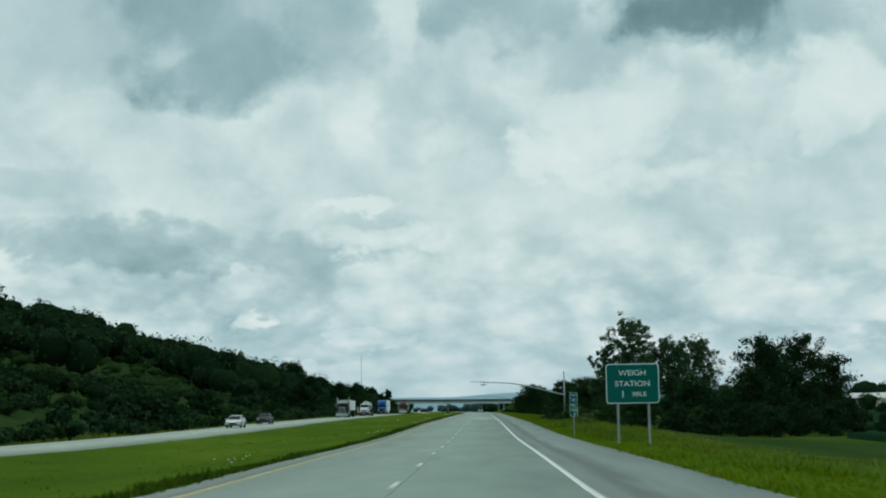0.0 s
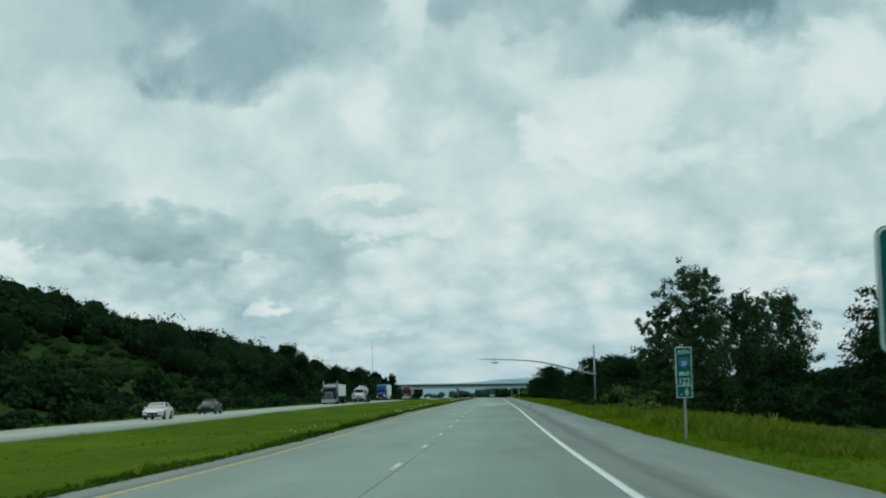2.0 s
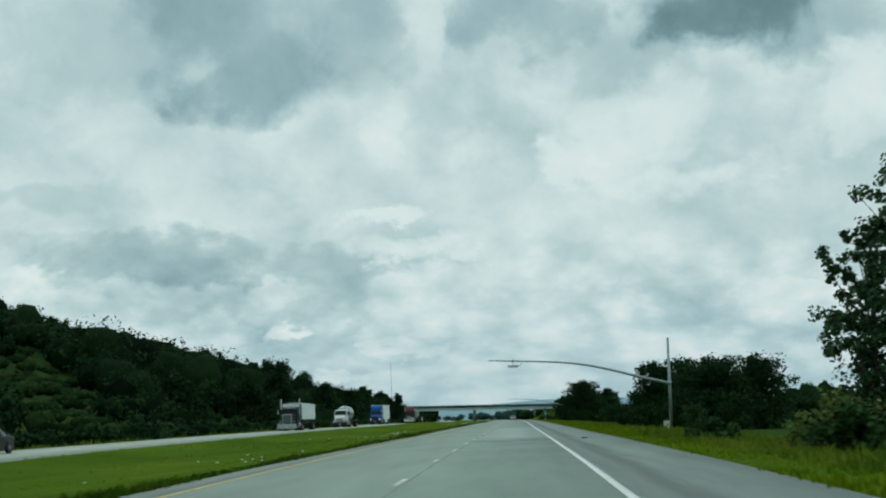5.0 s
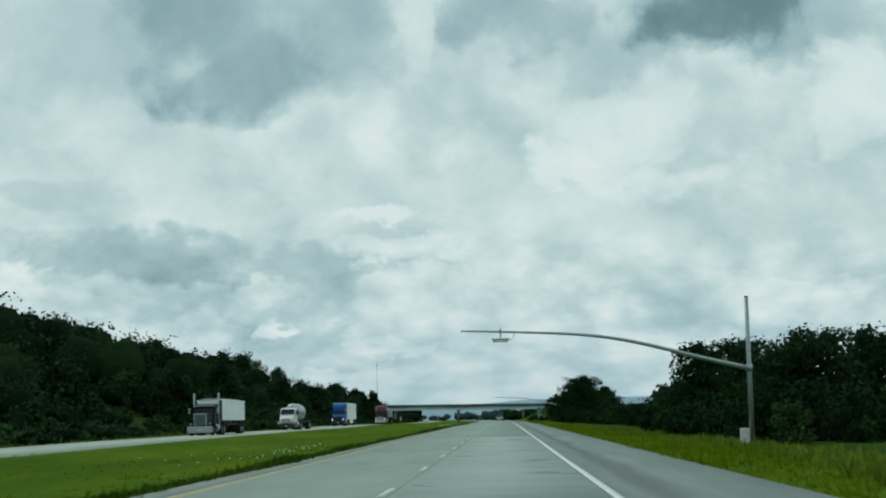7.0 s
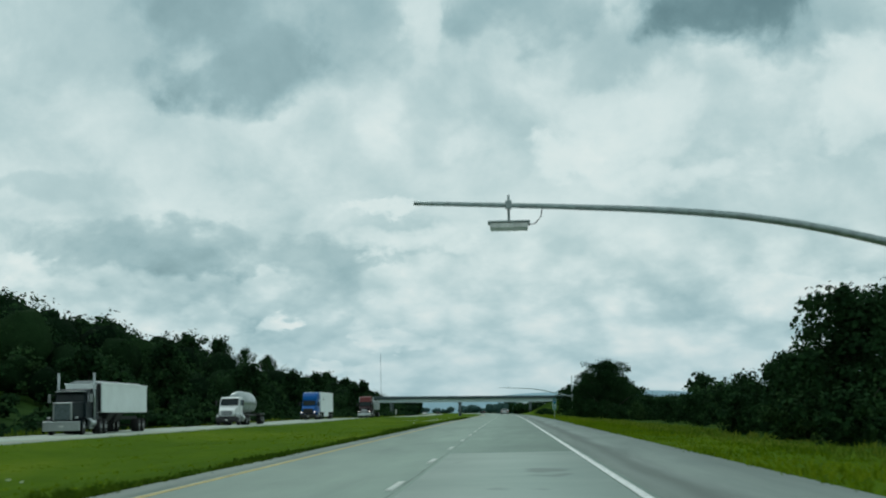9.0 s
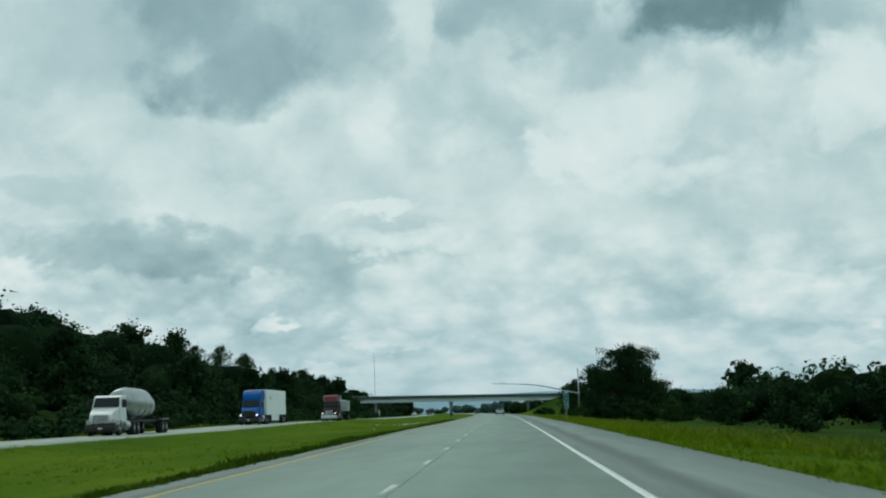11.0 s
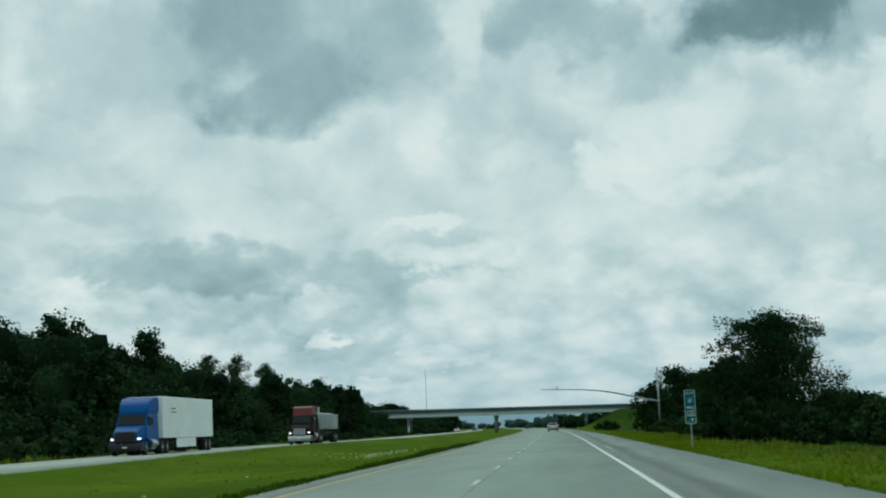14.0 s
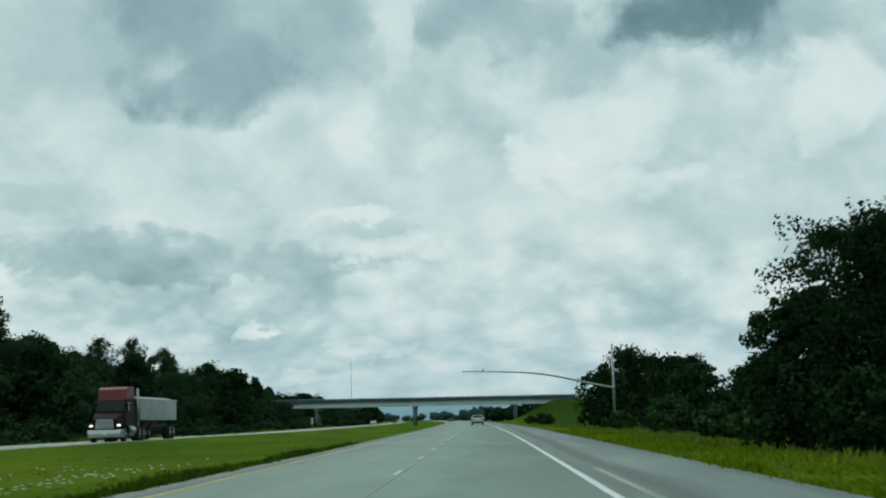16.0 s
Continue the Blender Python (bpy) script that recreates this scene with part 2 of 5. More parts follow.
def turf(name):
    """Mown median and verge, weedy ground further out, rough scrubby pasture on the hillside."""
    def build(k, at):
        stretched = k.vec("MULTIPLY", at, (1.0, 0.30, 1.0))
        broad = k.noise(stretched, 0.10, 4.0, 0.55)
        tuft = k.noise(stretched, 0.9, 6.0, 0.65)
        fine = k.noise(at, 9.0, 3.0, 0.7)
        f = k.math("ADD", k.math("MULTIPLY", broad, 0.62), k.math("ADD", k.math("MULTIPLY", tuft, 0.28), k.math("MULTIPLY", fine, 0.12)))
        mown = k.ramp(f, ((0.34, (0.036, 0.080, 0.004)), (0.52, (0.066, 0.124, 0.005)), (0.68, (0.116, 0.166, 0.010))))
        rough = k.ramp(f, ((0.34, (0.011, 0.030, 0.007)), (0.52, (0.021, 0.050, 0.010)), (0.68, (0.046, 0.080, 0.016))))
        x = k.math("ADD", k.add("ShaderNodeSeparateXYZ", {0: at}).outputs[0], k.math("MULTIPLY", k.math("SUBTRACT", tuft, 0.5), 6.0))
        far = k.math("MAXIMUM", k.math("SUBTRACT", k.add("ShaderNodeSeparateXYZ", {0: at}).outputs[1], 440.0), 0.0)
        x = k.math("ADD", x, k.math("DIVIDE", k.math("MULTIPLY", far, far), 32000.0))
        wild = k.math("MAXIMUM", k.math("SUBTRACT", 1.0, k.step(x, -36.0, -34.0)), k.math("MULTIPLY", k.step(x, 12.0, 18.0), 0.8))
        return k.mix(wild, mown, rough), (k.math("ADD", tuft, fine), 0.05)
    return material(name, build, 1.0, 0.0, 0.02)


M_GRASS = turf("grass")
M_BLADE = leafy("grass_blades", (0.020, 0.050, 0.005), (0.042, 0.084, 0.006), (0.085, 0.130, 0.010))
M_TURF = leafy("turf_blades", (0.085, 0.150, 0.004), (0.130, 0.205, 0.007), (0.190, 0.250, 0.013))
M_TALL = leafy("tall_grass", (0.076, 0.138, 0.012), (0.128, 0.194, 0.018), (0.230, 0.250, 0.040))
M_LEAF = leafy("foliage", (0.007, 0.021, 0.009), (0.015, 0.042, 0.015), (0.034, 0.076, 0.025))
M_LEAF_GREY = leafy("cottonwood_leaves", (0.020, 0.050, 0.022), (0.045, 0.095, 0.042), (0.085, 0.145, 0.068))
M_LEAF_LIGHT = leafy("foliage_light", (0.012, 0.036, 0.012), (0.028, 0.066, 0.021), (0.056, 0.102, 0.034))


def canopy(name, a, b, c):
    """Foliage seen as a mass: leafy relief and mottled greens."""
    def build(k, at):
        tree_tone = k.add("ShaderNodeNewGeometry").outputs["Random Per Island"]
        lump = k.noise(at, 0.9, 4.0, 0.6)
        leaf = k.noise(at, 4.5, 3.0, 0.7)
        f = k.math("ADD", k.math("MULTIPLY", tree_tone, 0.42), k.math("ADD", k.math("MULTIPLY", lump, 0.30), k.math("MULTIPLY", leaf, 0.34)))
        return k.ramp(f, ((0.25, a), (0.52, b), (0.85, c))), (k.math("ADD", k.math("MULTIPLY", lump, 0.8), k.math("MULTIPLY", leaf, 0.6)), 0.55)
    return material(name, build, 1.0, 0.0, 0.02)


# crown cores: the shade inside the crowns is put into their darker colour
M_CANOPY = canopy("shaded_foliage_mass", (0.003, 0.010, 0.005), (0.008, 0.023, 0.009), (0.019, 0.047, 0.016))
M_CANOPY_LIGHT = canopy("scrub_mass", (0.008, 0.024, 0.007), (0.017, 0.042, 0.011), (0.036, 0.068, 0.018))
M_BARK = plain("bark", (0.055, 0.048, 0.040), 0.9, vary=0.3)
M_GALV = plain("galvanised_steel", (0.30, 0.36, 0.36), 0.45, 0.6, vary=0.15)
M_SIGN = plain("sign_green", (0.003, 0.115, 0.104), 0.6, spec=0.08, vary=0.08)
M_SIGNWHITE = plain("sign_white", (0.62, 0.74, 0.72), 0.45, vary=0.05)
M_BLUE = plain("shield_blue", (0.008, 0.13, 0.33), 0.45, vary=0.05)
M_RED = plain("shield_red", (0.09, 0.08, 0.14), 0.45, vary=0.05)
M_SIGNBACK = plain("sign_back", (0.62, 0.64, 0.62), 0.5, 0.3)
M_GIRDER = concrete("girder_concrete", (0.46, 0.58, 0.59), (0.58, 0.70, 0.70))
M_DECK = concrete("dark_parapet_concrete", (0.035, 0.062, 0.070), (0.060, 0.092, 0.100))
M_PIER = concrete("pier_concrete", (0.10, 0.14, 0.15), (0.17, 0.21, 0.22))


# ---------------------------------------------------------------- mesh helpers
def part(name, bm, mat, parent=None, label=""):
    """Links a bmesh as one mesh object, under a thing or a part where given."""
    me = bpy.data.meshes.new(name)
    bm.to_mesh(me)
    bm.free()
    me.materials.append(mat)
    ob = new(name, me)
    if parent:
        ob.parent = parent
    if label:
        tagged(ob, label)
    return ob


def box(bm, x0, y0, z0, x1, y1, z1, bevel=0.0):
    got = bmesh.ops.create_cube(bm, size=1.0)["verts"]
    for v in got:
        v.co = Vector(((x0 + x1) / 2 + v.co.x * (x1 - x0), (y0 + y1) / 2 + v.co.y * (y1 - y0), (z0 + z1) / 2 + v.co.z * (z1 - z0)))
    if bevel:
        edges = {e for v in got for e in v.link_edges}
        bmesh.ops.bevel(bm, geom=list(edges), offset=bevel, segments=2, affect="EDGES", profile=0.5)
    return bm


def boxm(*a, bevel=0.0):
    return box(bmesh.new(), *a, bevel=bevel)


def rod(bm, points, radii, sides=10, cap=True):
    """A round bar along points."""
    rings = []
    n = len(points)
    pts = [Vector(p) for p in points]
    for i, p in enumerate(pts):
        d = (pts[min(i + 1, n - 1)] - pts[max(i - 1, 0)]).normalized()
        side = d.orthogonal().normalized() if abs(d.z) > 0.99 else d.cross(Vector((0, 0, 1))).normalized()
        other = d.cross(side)
        r = radii[i] if isinstance(radii, (list, tuple)) else radii
        rings.append([bm.verts.new(p + (side * math.cos(a) + other * math.sin(a)) * r) for a in (2 * math.pi * j / sides for j in range(sides))])
    for a, b in zip(rings, rings[1:]):
        for j in range(sides):
            f = bm.faces.new((a[j], a[(j + 1) % sides], b[(j + 1) % sides], b[j]))
            f.smooth = True
    if cap:
        bm.faces.new(rings[0][::-1])
        bm.faces.new(rings[-1])
    return bm


def rodm(points, radii, sides=10):
    bm = rod(bmesh.new(), points, radii, sides)
    bmesh.ops.recalc_face_normals(bm, faces=bm.faces)
    return bm


def mesh_from(name, verts, faces, mat, smooth=False):
    """An object from arrays of vertices and of quads or triangles."""
    me = bpy.data.meshes.new(name)
    verts = np.asarray(verts, dtype=np.float32)
    faces = np.asarray(faces, dtype=np.int32)
    k = faces.shape[1]
    me.vertices.add(len(verts))
    me.vertices.foreach_set("co", verts.ravel())
    me.loops.add(faces.size)
    me.loops.foreach_set("vertex_index", faces.ravel())
    me.polygons.add(len(faces))
    me.polygons.foreach_set("loop_start", np.arange(0, faces.size, k, dtype=np.int32))
    me.polygons.foreach_set("loop_total", np.full(len(faces), k, dtype=np.int32))
    if smooth:
        me.polygons.foreach_set("use_smooth", np.ones(len(faces), dtype=bool))
    me.update(calc_edges=True)
    me.materials.append(mat)
    return new(name, me)


# ---------------------------------------------------------------- the lie of the land
PROFILE = ((-300, 0.0), (1, -0.03), (13, -0.14), (28, -0.25), (57, -0.30), (71, -0.35), (86, -0.385), (99, -0.37), (112, -0.325), (125, -0.28), (163, -0.10), (198, -0.03), (220, -0.01), (246, 0.042), (318, 0.158), (350, 0.22), (386, 0.27), (420, 0.265), (520, 0.31), (700, 0.30), (1000, 0.2), (4800, 0.0))


def gz(y):
    """The road's height; works on numbers and arrays."""
    return np.interp(y, [p[0] for p in PROFILE], [p[1] for p in PROFILE])


def far_gz(y):
    """The height of the other carriageway, which rolls a little apart from ours."""
    return gz(y) + np.interp(y, (60, 100, 150, 188, 212, 250, 300, 400, 440, 470, 520, 600), (-0.2, -0.3, -0.4, -0.32, -0.16, -0.1, 0.02, 0.02, 0.18, 0.27, 0.2, 0.0))


def bend(y):
    """The road swings gently left beyond y = 440."""
    d = np.clip(np.asarray(y, dtype=float) - 440, 0, 800)
    return -(d * d) / 32000 - np.maximum(np.asarray(y, dtype=float) - 1240, 0) * 0.05


L_EDGE, R_EDGE = -4.55, 6.60          # our pavement
FAR_IN, FAR_OUT = -20.9, -30.7       # the other carriageway
BRIDGE_Y = 800.0


def ease(a, b, t):
    t = np.clip((np.asarray(t, dtype=float) - a) / (b - a), 0, 1)
    return t * t * (3 - 2 * t)


def lumps(x, y):
    return 0.6 * np.sin(x * 0.071 + 1.3 + y * 0.013) * np.sin(y * 0.047 + 0.4) + 0.4 * np.sin(x * 0.19 + y * 0.11) * np.sin(y * 0.16 - x * 0.05)


def land(x, y):
    """The height of the ground beside and under the road."""
    x = np.asarray(x, dtype=float) - bend(y)
    y = np.asarray(y, dtype=float)
    h = gz(y) - 0.05 + (far_gz(y) - gz(y)) * ease(4, 15, L_EDGE - x)
    # median, with a low swell before the other carriageway
    mid = ease(0.3, 5.5, L_EDGE - x) * ease(0.3, 5.5, x - FAR_IN)
    h = h - 0.30 * mid + 0.17 * ease(0.15, 1.2, x - FAR_IN) * (1 - ease(1.4, 5.0, x - FAR_IN))
    # verge on our right, falling to a shallow ditch
    h = h - 0.55 * ease(0.5, 9, x - R_EDGE) - 0.25 * ease(9, 20, x - R_EDGE) - 0.8 * ease(7, 22, x - R_EDGE) * (1 - ease(190, 260, y))
    # beyond the other carriageway: ditch, then the hillside
    out = FAR_OUT - x
    h = h - 0.35 * ease(0.4, 4, out) * (1 - ease(5, 10, out))
    size = 1.0 - 0.42 * ease(450, 1000, y) - 0.4 * ease(1000, 1700, y)
    hill = 5.0 * ease(5, 30, out) + 13.0 * ease(22, 75, out) + 12.0 * ease(60, 130, out) + 6.0 * ease(120, 220, out)
    h = h + size * hill * (1 + 0.12 * lumps(x, y) * ease(8, 30, out) + 0.07 * np.sin(y / 47.0 + 0.8) * ease(60, 120, out))
    # ramps of the crossing road
    ramp = 1 - ease(4.0, 22.0, np.abs(y - (BRIDGE_Y + 5.5)))
    rise = np.maximum(ease(10.5, 25, x), ease(43, 57, -x))
    fill = 5.2 * ramp * rise * (1 - ease(150, 400, np.abs(x)))
    h = np.where(fill > 0.01, np.maximum(h, gz(y) - 0.05 + fill), h)
    return h + 0.03 * lumps(x * 3, y * 3) * (ease(0.5, 3, x - R_EDGE) + mid + ease(1, 4, out))


def sheet(name, xs, ys, z, mat, follow=True):
    """A sheet over a grid of x and y; x follows the road's bend."""
    X, Y = np.meshgrid(np.asarray(xs, float), np.asarray(ys, float))
    if follow:
        X = X + bend(Y)
    Z = z(X, Y)
    n, m = X.shape
    i = np.arange(n * m).reshape(n, m)
    faces = np.stack([i[:-1, :-1], i[:-1, 1:], i[1:, 1:], i[1:, :-1]], -1).reshape(-1, 4)
    return mesh_from(name, np.stack([X, Y, Z], -1).reshape(-1, 3), faces, mat, True)


def strip(name, x0, x1, y0, y1, lift, mat, thick=0.0, step=10.0, level=None):
    """A strip of paving or paint along the road, with its own thickness."""
    ys = np.linspace(y0, y1, max(2, int((y1 - y0) / step) + 1))
    b = bend(ys)
    z = (level or gz)(ys) + lift
    verts, faces = [], []
    for y, o, h in zip(ys, b, z):
        verts += [(x0 + o, y, h), (x1 + o, y, h), (x1 + o, y, h - max(thick, 0.004)), (x0 + o, y, h - max(thick, 0.004))]
    for k in range(len(ys) - 1):
        a, c = 4 * k, 4 * k + 4
        faces += [(a, a + 1, c + 1, c), (a + 1, a + 2, c + 2, c + 1), (a + 3, a, c, c + 3)]
    n = len(verts) - 4
    faces += [(0, 3, 2, 1), (n, n + 1, n + 2, n + 3)]
    return mesh_from(name, verts, faces, mat)


YS = np.concatenate([np.arange(-80, 560, 4.0), np.arange(560, 900, 3.0), np.arange(900, 1800, 20.0), np.arange(1800, 4900, 120.0)])
XS = np.concatenate([np.arange(-900, -300, 60.0), np.arange(-300, -120, 8.0), np.arange(-120, -33, 3.0), [-30.7, -30.2, -22, -20.9, -20.5, -20.1],
                     np.arange(-19.5, -5, 1.2), [-5.0, -4.55, -4, 0, 6, 6.60, 7.2], np.arange(8.5, 34, 1.4), np.arange(36, 90, 5.0), np.arange(95, 300, 20.0), np.arange(320, 1000, 80.0)])
ground = tagged(sheet("ground", XS, YS, land, M_GRASS), "mown green roadside grass with yellowish tufts", "ground", kind="structure")

road = tagged(strip("road", -3.78, 3.80, -80, 1700, 0.0, M_CONCRETE, 0.3), "two-lane grey concrete highway carriageway with dashed centre line", "road", kind="structure")
pave = tagged(strip("pavement", 3.80, R_EDGE, -80, 1700, -0.012, M_SHOULDER, 0.3), "dark grey asphalt hard shoulder beside the road", "shoulder", kind="structure")
inner = tagged(strip("pavement_inner", L_EDGE, -3.78, -80, 1700, -0.012, M_KERB, 0.3), "narrow grey paved inner shoulder beside the median grass", "shoulder", kind="structure")
road_far = tagged(strip("road_opposite", FAR_OUT + 1.1, FAR_IN - 1.1, -80, 1700, 0.02, M_PALE, 0.3, level=far_gz), "grey concrete opposite carriageway beyond the grass median", "road", kind="structure")
tagged(strip("pavement_opposite", FAR_OUT, FAR_OUT + 1.1, -80, 1700, 0.0, M_SHOULDER_FAR, 0.3, level=far_gz), "asphalt shoulder of the opposite carriageway", "shoulder", kind="structure")
tagged(strip("pavement_opposite_inner", FAR_IN - 1.1, FAR_IN, -80, 1700, 0.0, M_KERB, 0.3, level=far_gz), "narrow inner shoulder of the opposite carriageway", "shoulder", kind="structure")


def under(ob, parent):
    ob.parent = parent
    return ob


under(strip("edge_line", 3.57, 3.71, -80, 1500, 0.005, M_WHITE), road)
under(strip("yellow_line", -3.70, -3.55, -80, 1500, 0.005, M_YELLOW), road)
under(strip("tar_joint", 0.10, 0.125, -80, 900, 0.004, M_SEAM), road)
under(strip("edge_line", FAR_OUT + 1.25, FAR_OUT + 1.4, -80, 1500, 0.026, M_WHITE, level=far_gz), road_far)
under(strip("yellow_line", FAR_IN - 1.4, FAR_IN - 1.25, -80, 1500, 0.026, M_YELLOW, level=far_gz), road_far)
for k in range(-3, 90):
    y = 8.2 + 12.09 * k
    under(strip("lane_dash", -0.06, 0.06, y - 1.52, y + 1.52, 0.006, M_DASH, step=4), road)
    under(strip("lane_dash", FAR_OUT + 4.95, FAR_OUT + 5.07, y - 4.5, y - 1.5, 0.026, M_WHITE, step=4, level=far_gz), road_far)
under(strip("pale_strip", 4.10, 4.24, 415.0, 431.0, -0.006, M_PALE), pave)
under(strip("replaced_slab", 0.22, 3.52, 193.0, 268.0, 0.005, M_PATCH), road)


# ---------------------------------------------------------------- lettering
def words(name, text, size, x, z, y, mat, parent, squeeze=1.0):
    """Raised lettering, facing -y, centred on x with its baseline at z."""
    cu = bpy.data.curves.new(name, "FONT")
    cu.body, cu.size, cu.align_x, cu.extrude, cu.resolution_u, cu.offset = text, size, "CENTER", 0.002, 3, size * 0.004
    tmp = bpy.data.objects.new(name, cu)
    scene.collection.objects.link(tmp)
    me = bpy.data.meshes.new_from_object(tmp.evaluated_get(bpy.context.evaluated_depsgraph_get()))
    bpy.data.objects.remove(tmp)
    bpy.data.curves.remove(cu)
    me.transform(Matrix.Translation((x, y, z)) @ Matrix.Rotation(radians(90), 4, "X") @ Matrix.Diagonal((squeeze, 1, 1, 1)))
    me.materials.clear()
    me.materials.append(mat)
    ob = new(name, me)
    ob.parent = parent
    return ob


def rounded(wd, ht, r, y0, y1, n=6):
    """A plate with rounded corners, standing across y."""
    bm = bmesh.new()
    pts = []
    for cx, cz, a0 in ((wd / 2 - r, ht / 2 - r, 0), (-wd / 2 + r, ht / 2 - r, 90), (-wd / 2 + r, -ht / 2 + r, 180), (wd / 2 - r, -ht / 2 + r, 270)):
        for j in range(n + 1):
            a = radians(a0 + 90 * j / n)
            pts.append((cx + r * math.cos(a), cz + r * math.sin(a)))
    f = [bm.verts.new((x, y0, z)) for x, z in pts]
    b = [bm.verts.new((x, y1, z)) for x, z in pts]
    bm.faces.new(f)
    bm.faces.new(b[::-1])
    for j in range(len(pts)):
        k = (j + 1) % len(pts)
        bm.faces.new((f[k], f[j], b[j], b[k]))
    bmesh.ops.recalc_face_normals(bm, faces=bm.faces)
    return bm


def shift(ob, x, y, z):
    ob.location = (x, y, z)
    return ob


def ground_at(x, y):
    return float(land(np.array(x), np.array(y)))


def thing(name, x, y, z, label, category, group="", turn=0.0):
    e = new(name)
    e.matrix_basis = pose(x, y, z, 0, 0, turn)
    return tagged(e, label, category, group)


# weigh station sign
def weigh_sign(x, y, z):
    base = ground_at(x, y) - 0.1
    t = thing("road_sign", x, y, base, "large green weigh station sign on two steel posts in the verge", "sign")
    c = z - base
    panel = shift(part("panel", rounded(2.44, 1.83, 0.16, -0.012, 0.012), M_SIGN, t), 0, 0, c)
    rim = rounded(2.44 - 0.03, 1.83 - 0.03, 0.15, -0.018, -0.0125)
    part("border", rim, M_SIGNWHITE, panel, "white reflective border")
    part("face", rounded(2.44 - 0.11, 1.83 - 0.11, 0.12, -0.022, -0.0185), M_SIGN, panel)
    words("lettering", "WEIGH", 0.355, 0, 0.37, -0.024, M_SIGNWHITE, panel, 1.08)
    words("lettering", "STATION", 0.355, 0, -0.12, -0.024, M_SIGNWHITE, panel, 1.08)
    words("lettering", "1", 0.42, -0.45, -0.62, -0.024, M_SIGNWHITE, panel, 1.0)
    words("lettering", "MILE", 0.30, 0.30, -0.58, -0.024, M_SIGNWHITE, panel, 1.08)
    for px in (-0.68, 0.72):
        part("post", boxm(px - 0.05, 0.03, 0, px + 0.05, 0.13, c + 0.75, bevel=0.008), M_GALV, t)
    for pz in (-0.55, 0.0, 0.55):
        part("brace", boxm(-1.1, 0.012, c + pz - 0.03, 1.1, 0.03, c + pz + 0.03), M_GALV, t)


def mile_sign(x, y, top, digit):
    base = ground_at(x, y) - 0.1
    t = thing("mile_marker", x, y, base, "tall narrow green mile marker sign with interstate shield on one post", "sign", "mile markers")
    c = top - 0.69 - base
    wd, ht = 0.44, 1.385
    panel = shift(part("panel", rounded(wd, ht, 0.03, -0.008, 0.008), M_SIGNWHITE, t), 0, 0, c)
    part("face", rounded(wd - 0.035, ht - 0.035, 0.025, -0.012, -0.0085), M_SIGN, panel)
    part("divider", boxm(-wd / 2 + 0.02, -0.015, -0.375, wd / 2 - 0.02, -0.0125, -0.355), M_SIGNWHITE, panel)
    words("lettering", "SOUTH", 0.13, 0, 0.51, -0.014, M_SIGNWHITE, panel, 0.74)
    words("lettering", "MILE", 0.165, 0, -0.085, -0.014, M_SIGNWHITE, panel, 0.86)
    words("lettering", "122", 0.25, 0, -0.325, -0.014, M_SIGNWHITE, panel, 0.86)
    words("lettering", digit, 0.27, 0.06, -0.62, -0.014, M_SIGNWHITE, panel, 0.86)
    words("lettering", ".", 0.27, -0.09, -0.62, -0.014, M_SIGNWHITE, panel, 1.0)
    # interstate shield
    outline = [(-0.13, 0.39), (-0.06, 0.42), (0, 0.40), (0.06, 0.42), (0.13, 0.39), (0.15, 0.28), (0.11, 0.17), (0, 0.11), (-0.11, 0.17), (-0.15, 0.28)]
    bm = bmesh.new()
    f = [bm.verts.new((a, -0.0145, b)) for a, b in outline]
    g = [bm.verts.new((a, -0.0122, b)) for a, b in outline]
    bm.faces.new(f)
    for j in range(len(f)):
        k = (j + 1) % len(f)
        bm.faces.new((f[k], f[j], g[j], g[k]))
    bmesh.ops.recalc_face_normals(bm, faces=bm.faces)
    shield = part("shield", bm, M_BLUE, panel, "blue interstate shield")
    part("shield_crown", boxm(-0.125, -0.0165, 0.345, 0.125, -0.0146, 0.385), M_RED, panel)
    words("lettering", "29", 0.17, 0, 0.185, -0.0165, M_SIGNWHITE, panel, 0.9)
    part("post", boxm(-0.03, 0.01, 0, 0.03, 0.06, c + 0.6, bevel=0.005), M_GALV, t)


weigh_sign(8.60, 72.8, 2.28)
mile_sign(7.10, 93.6, 2.13, "6")
mile_sign(7.30, 414.2, 2.65, "4")


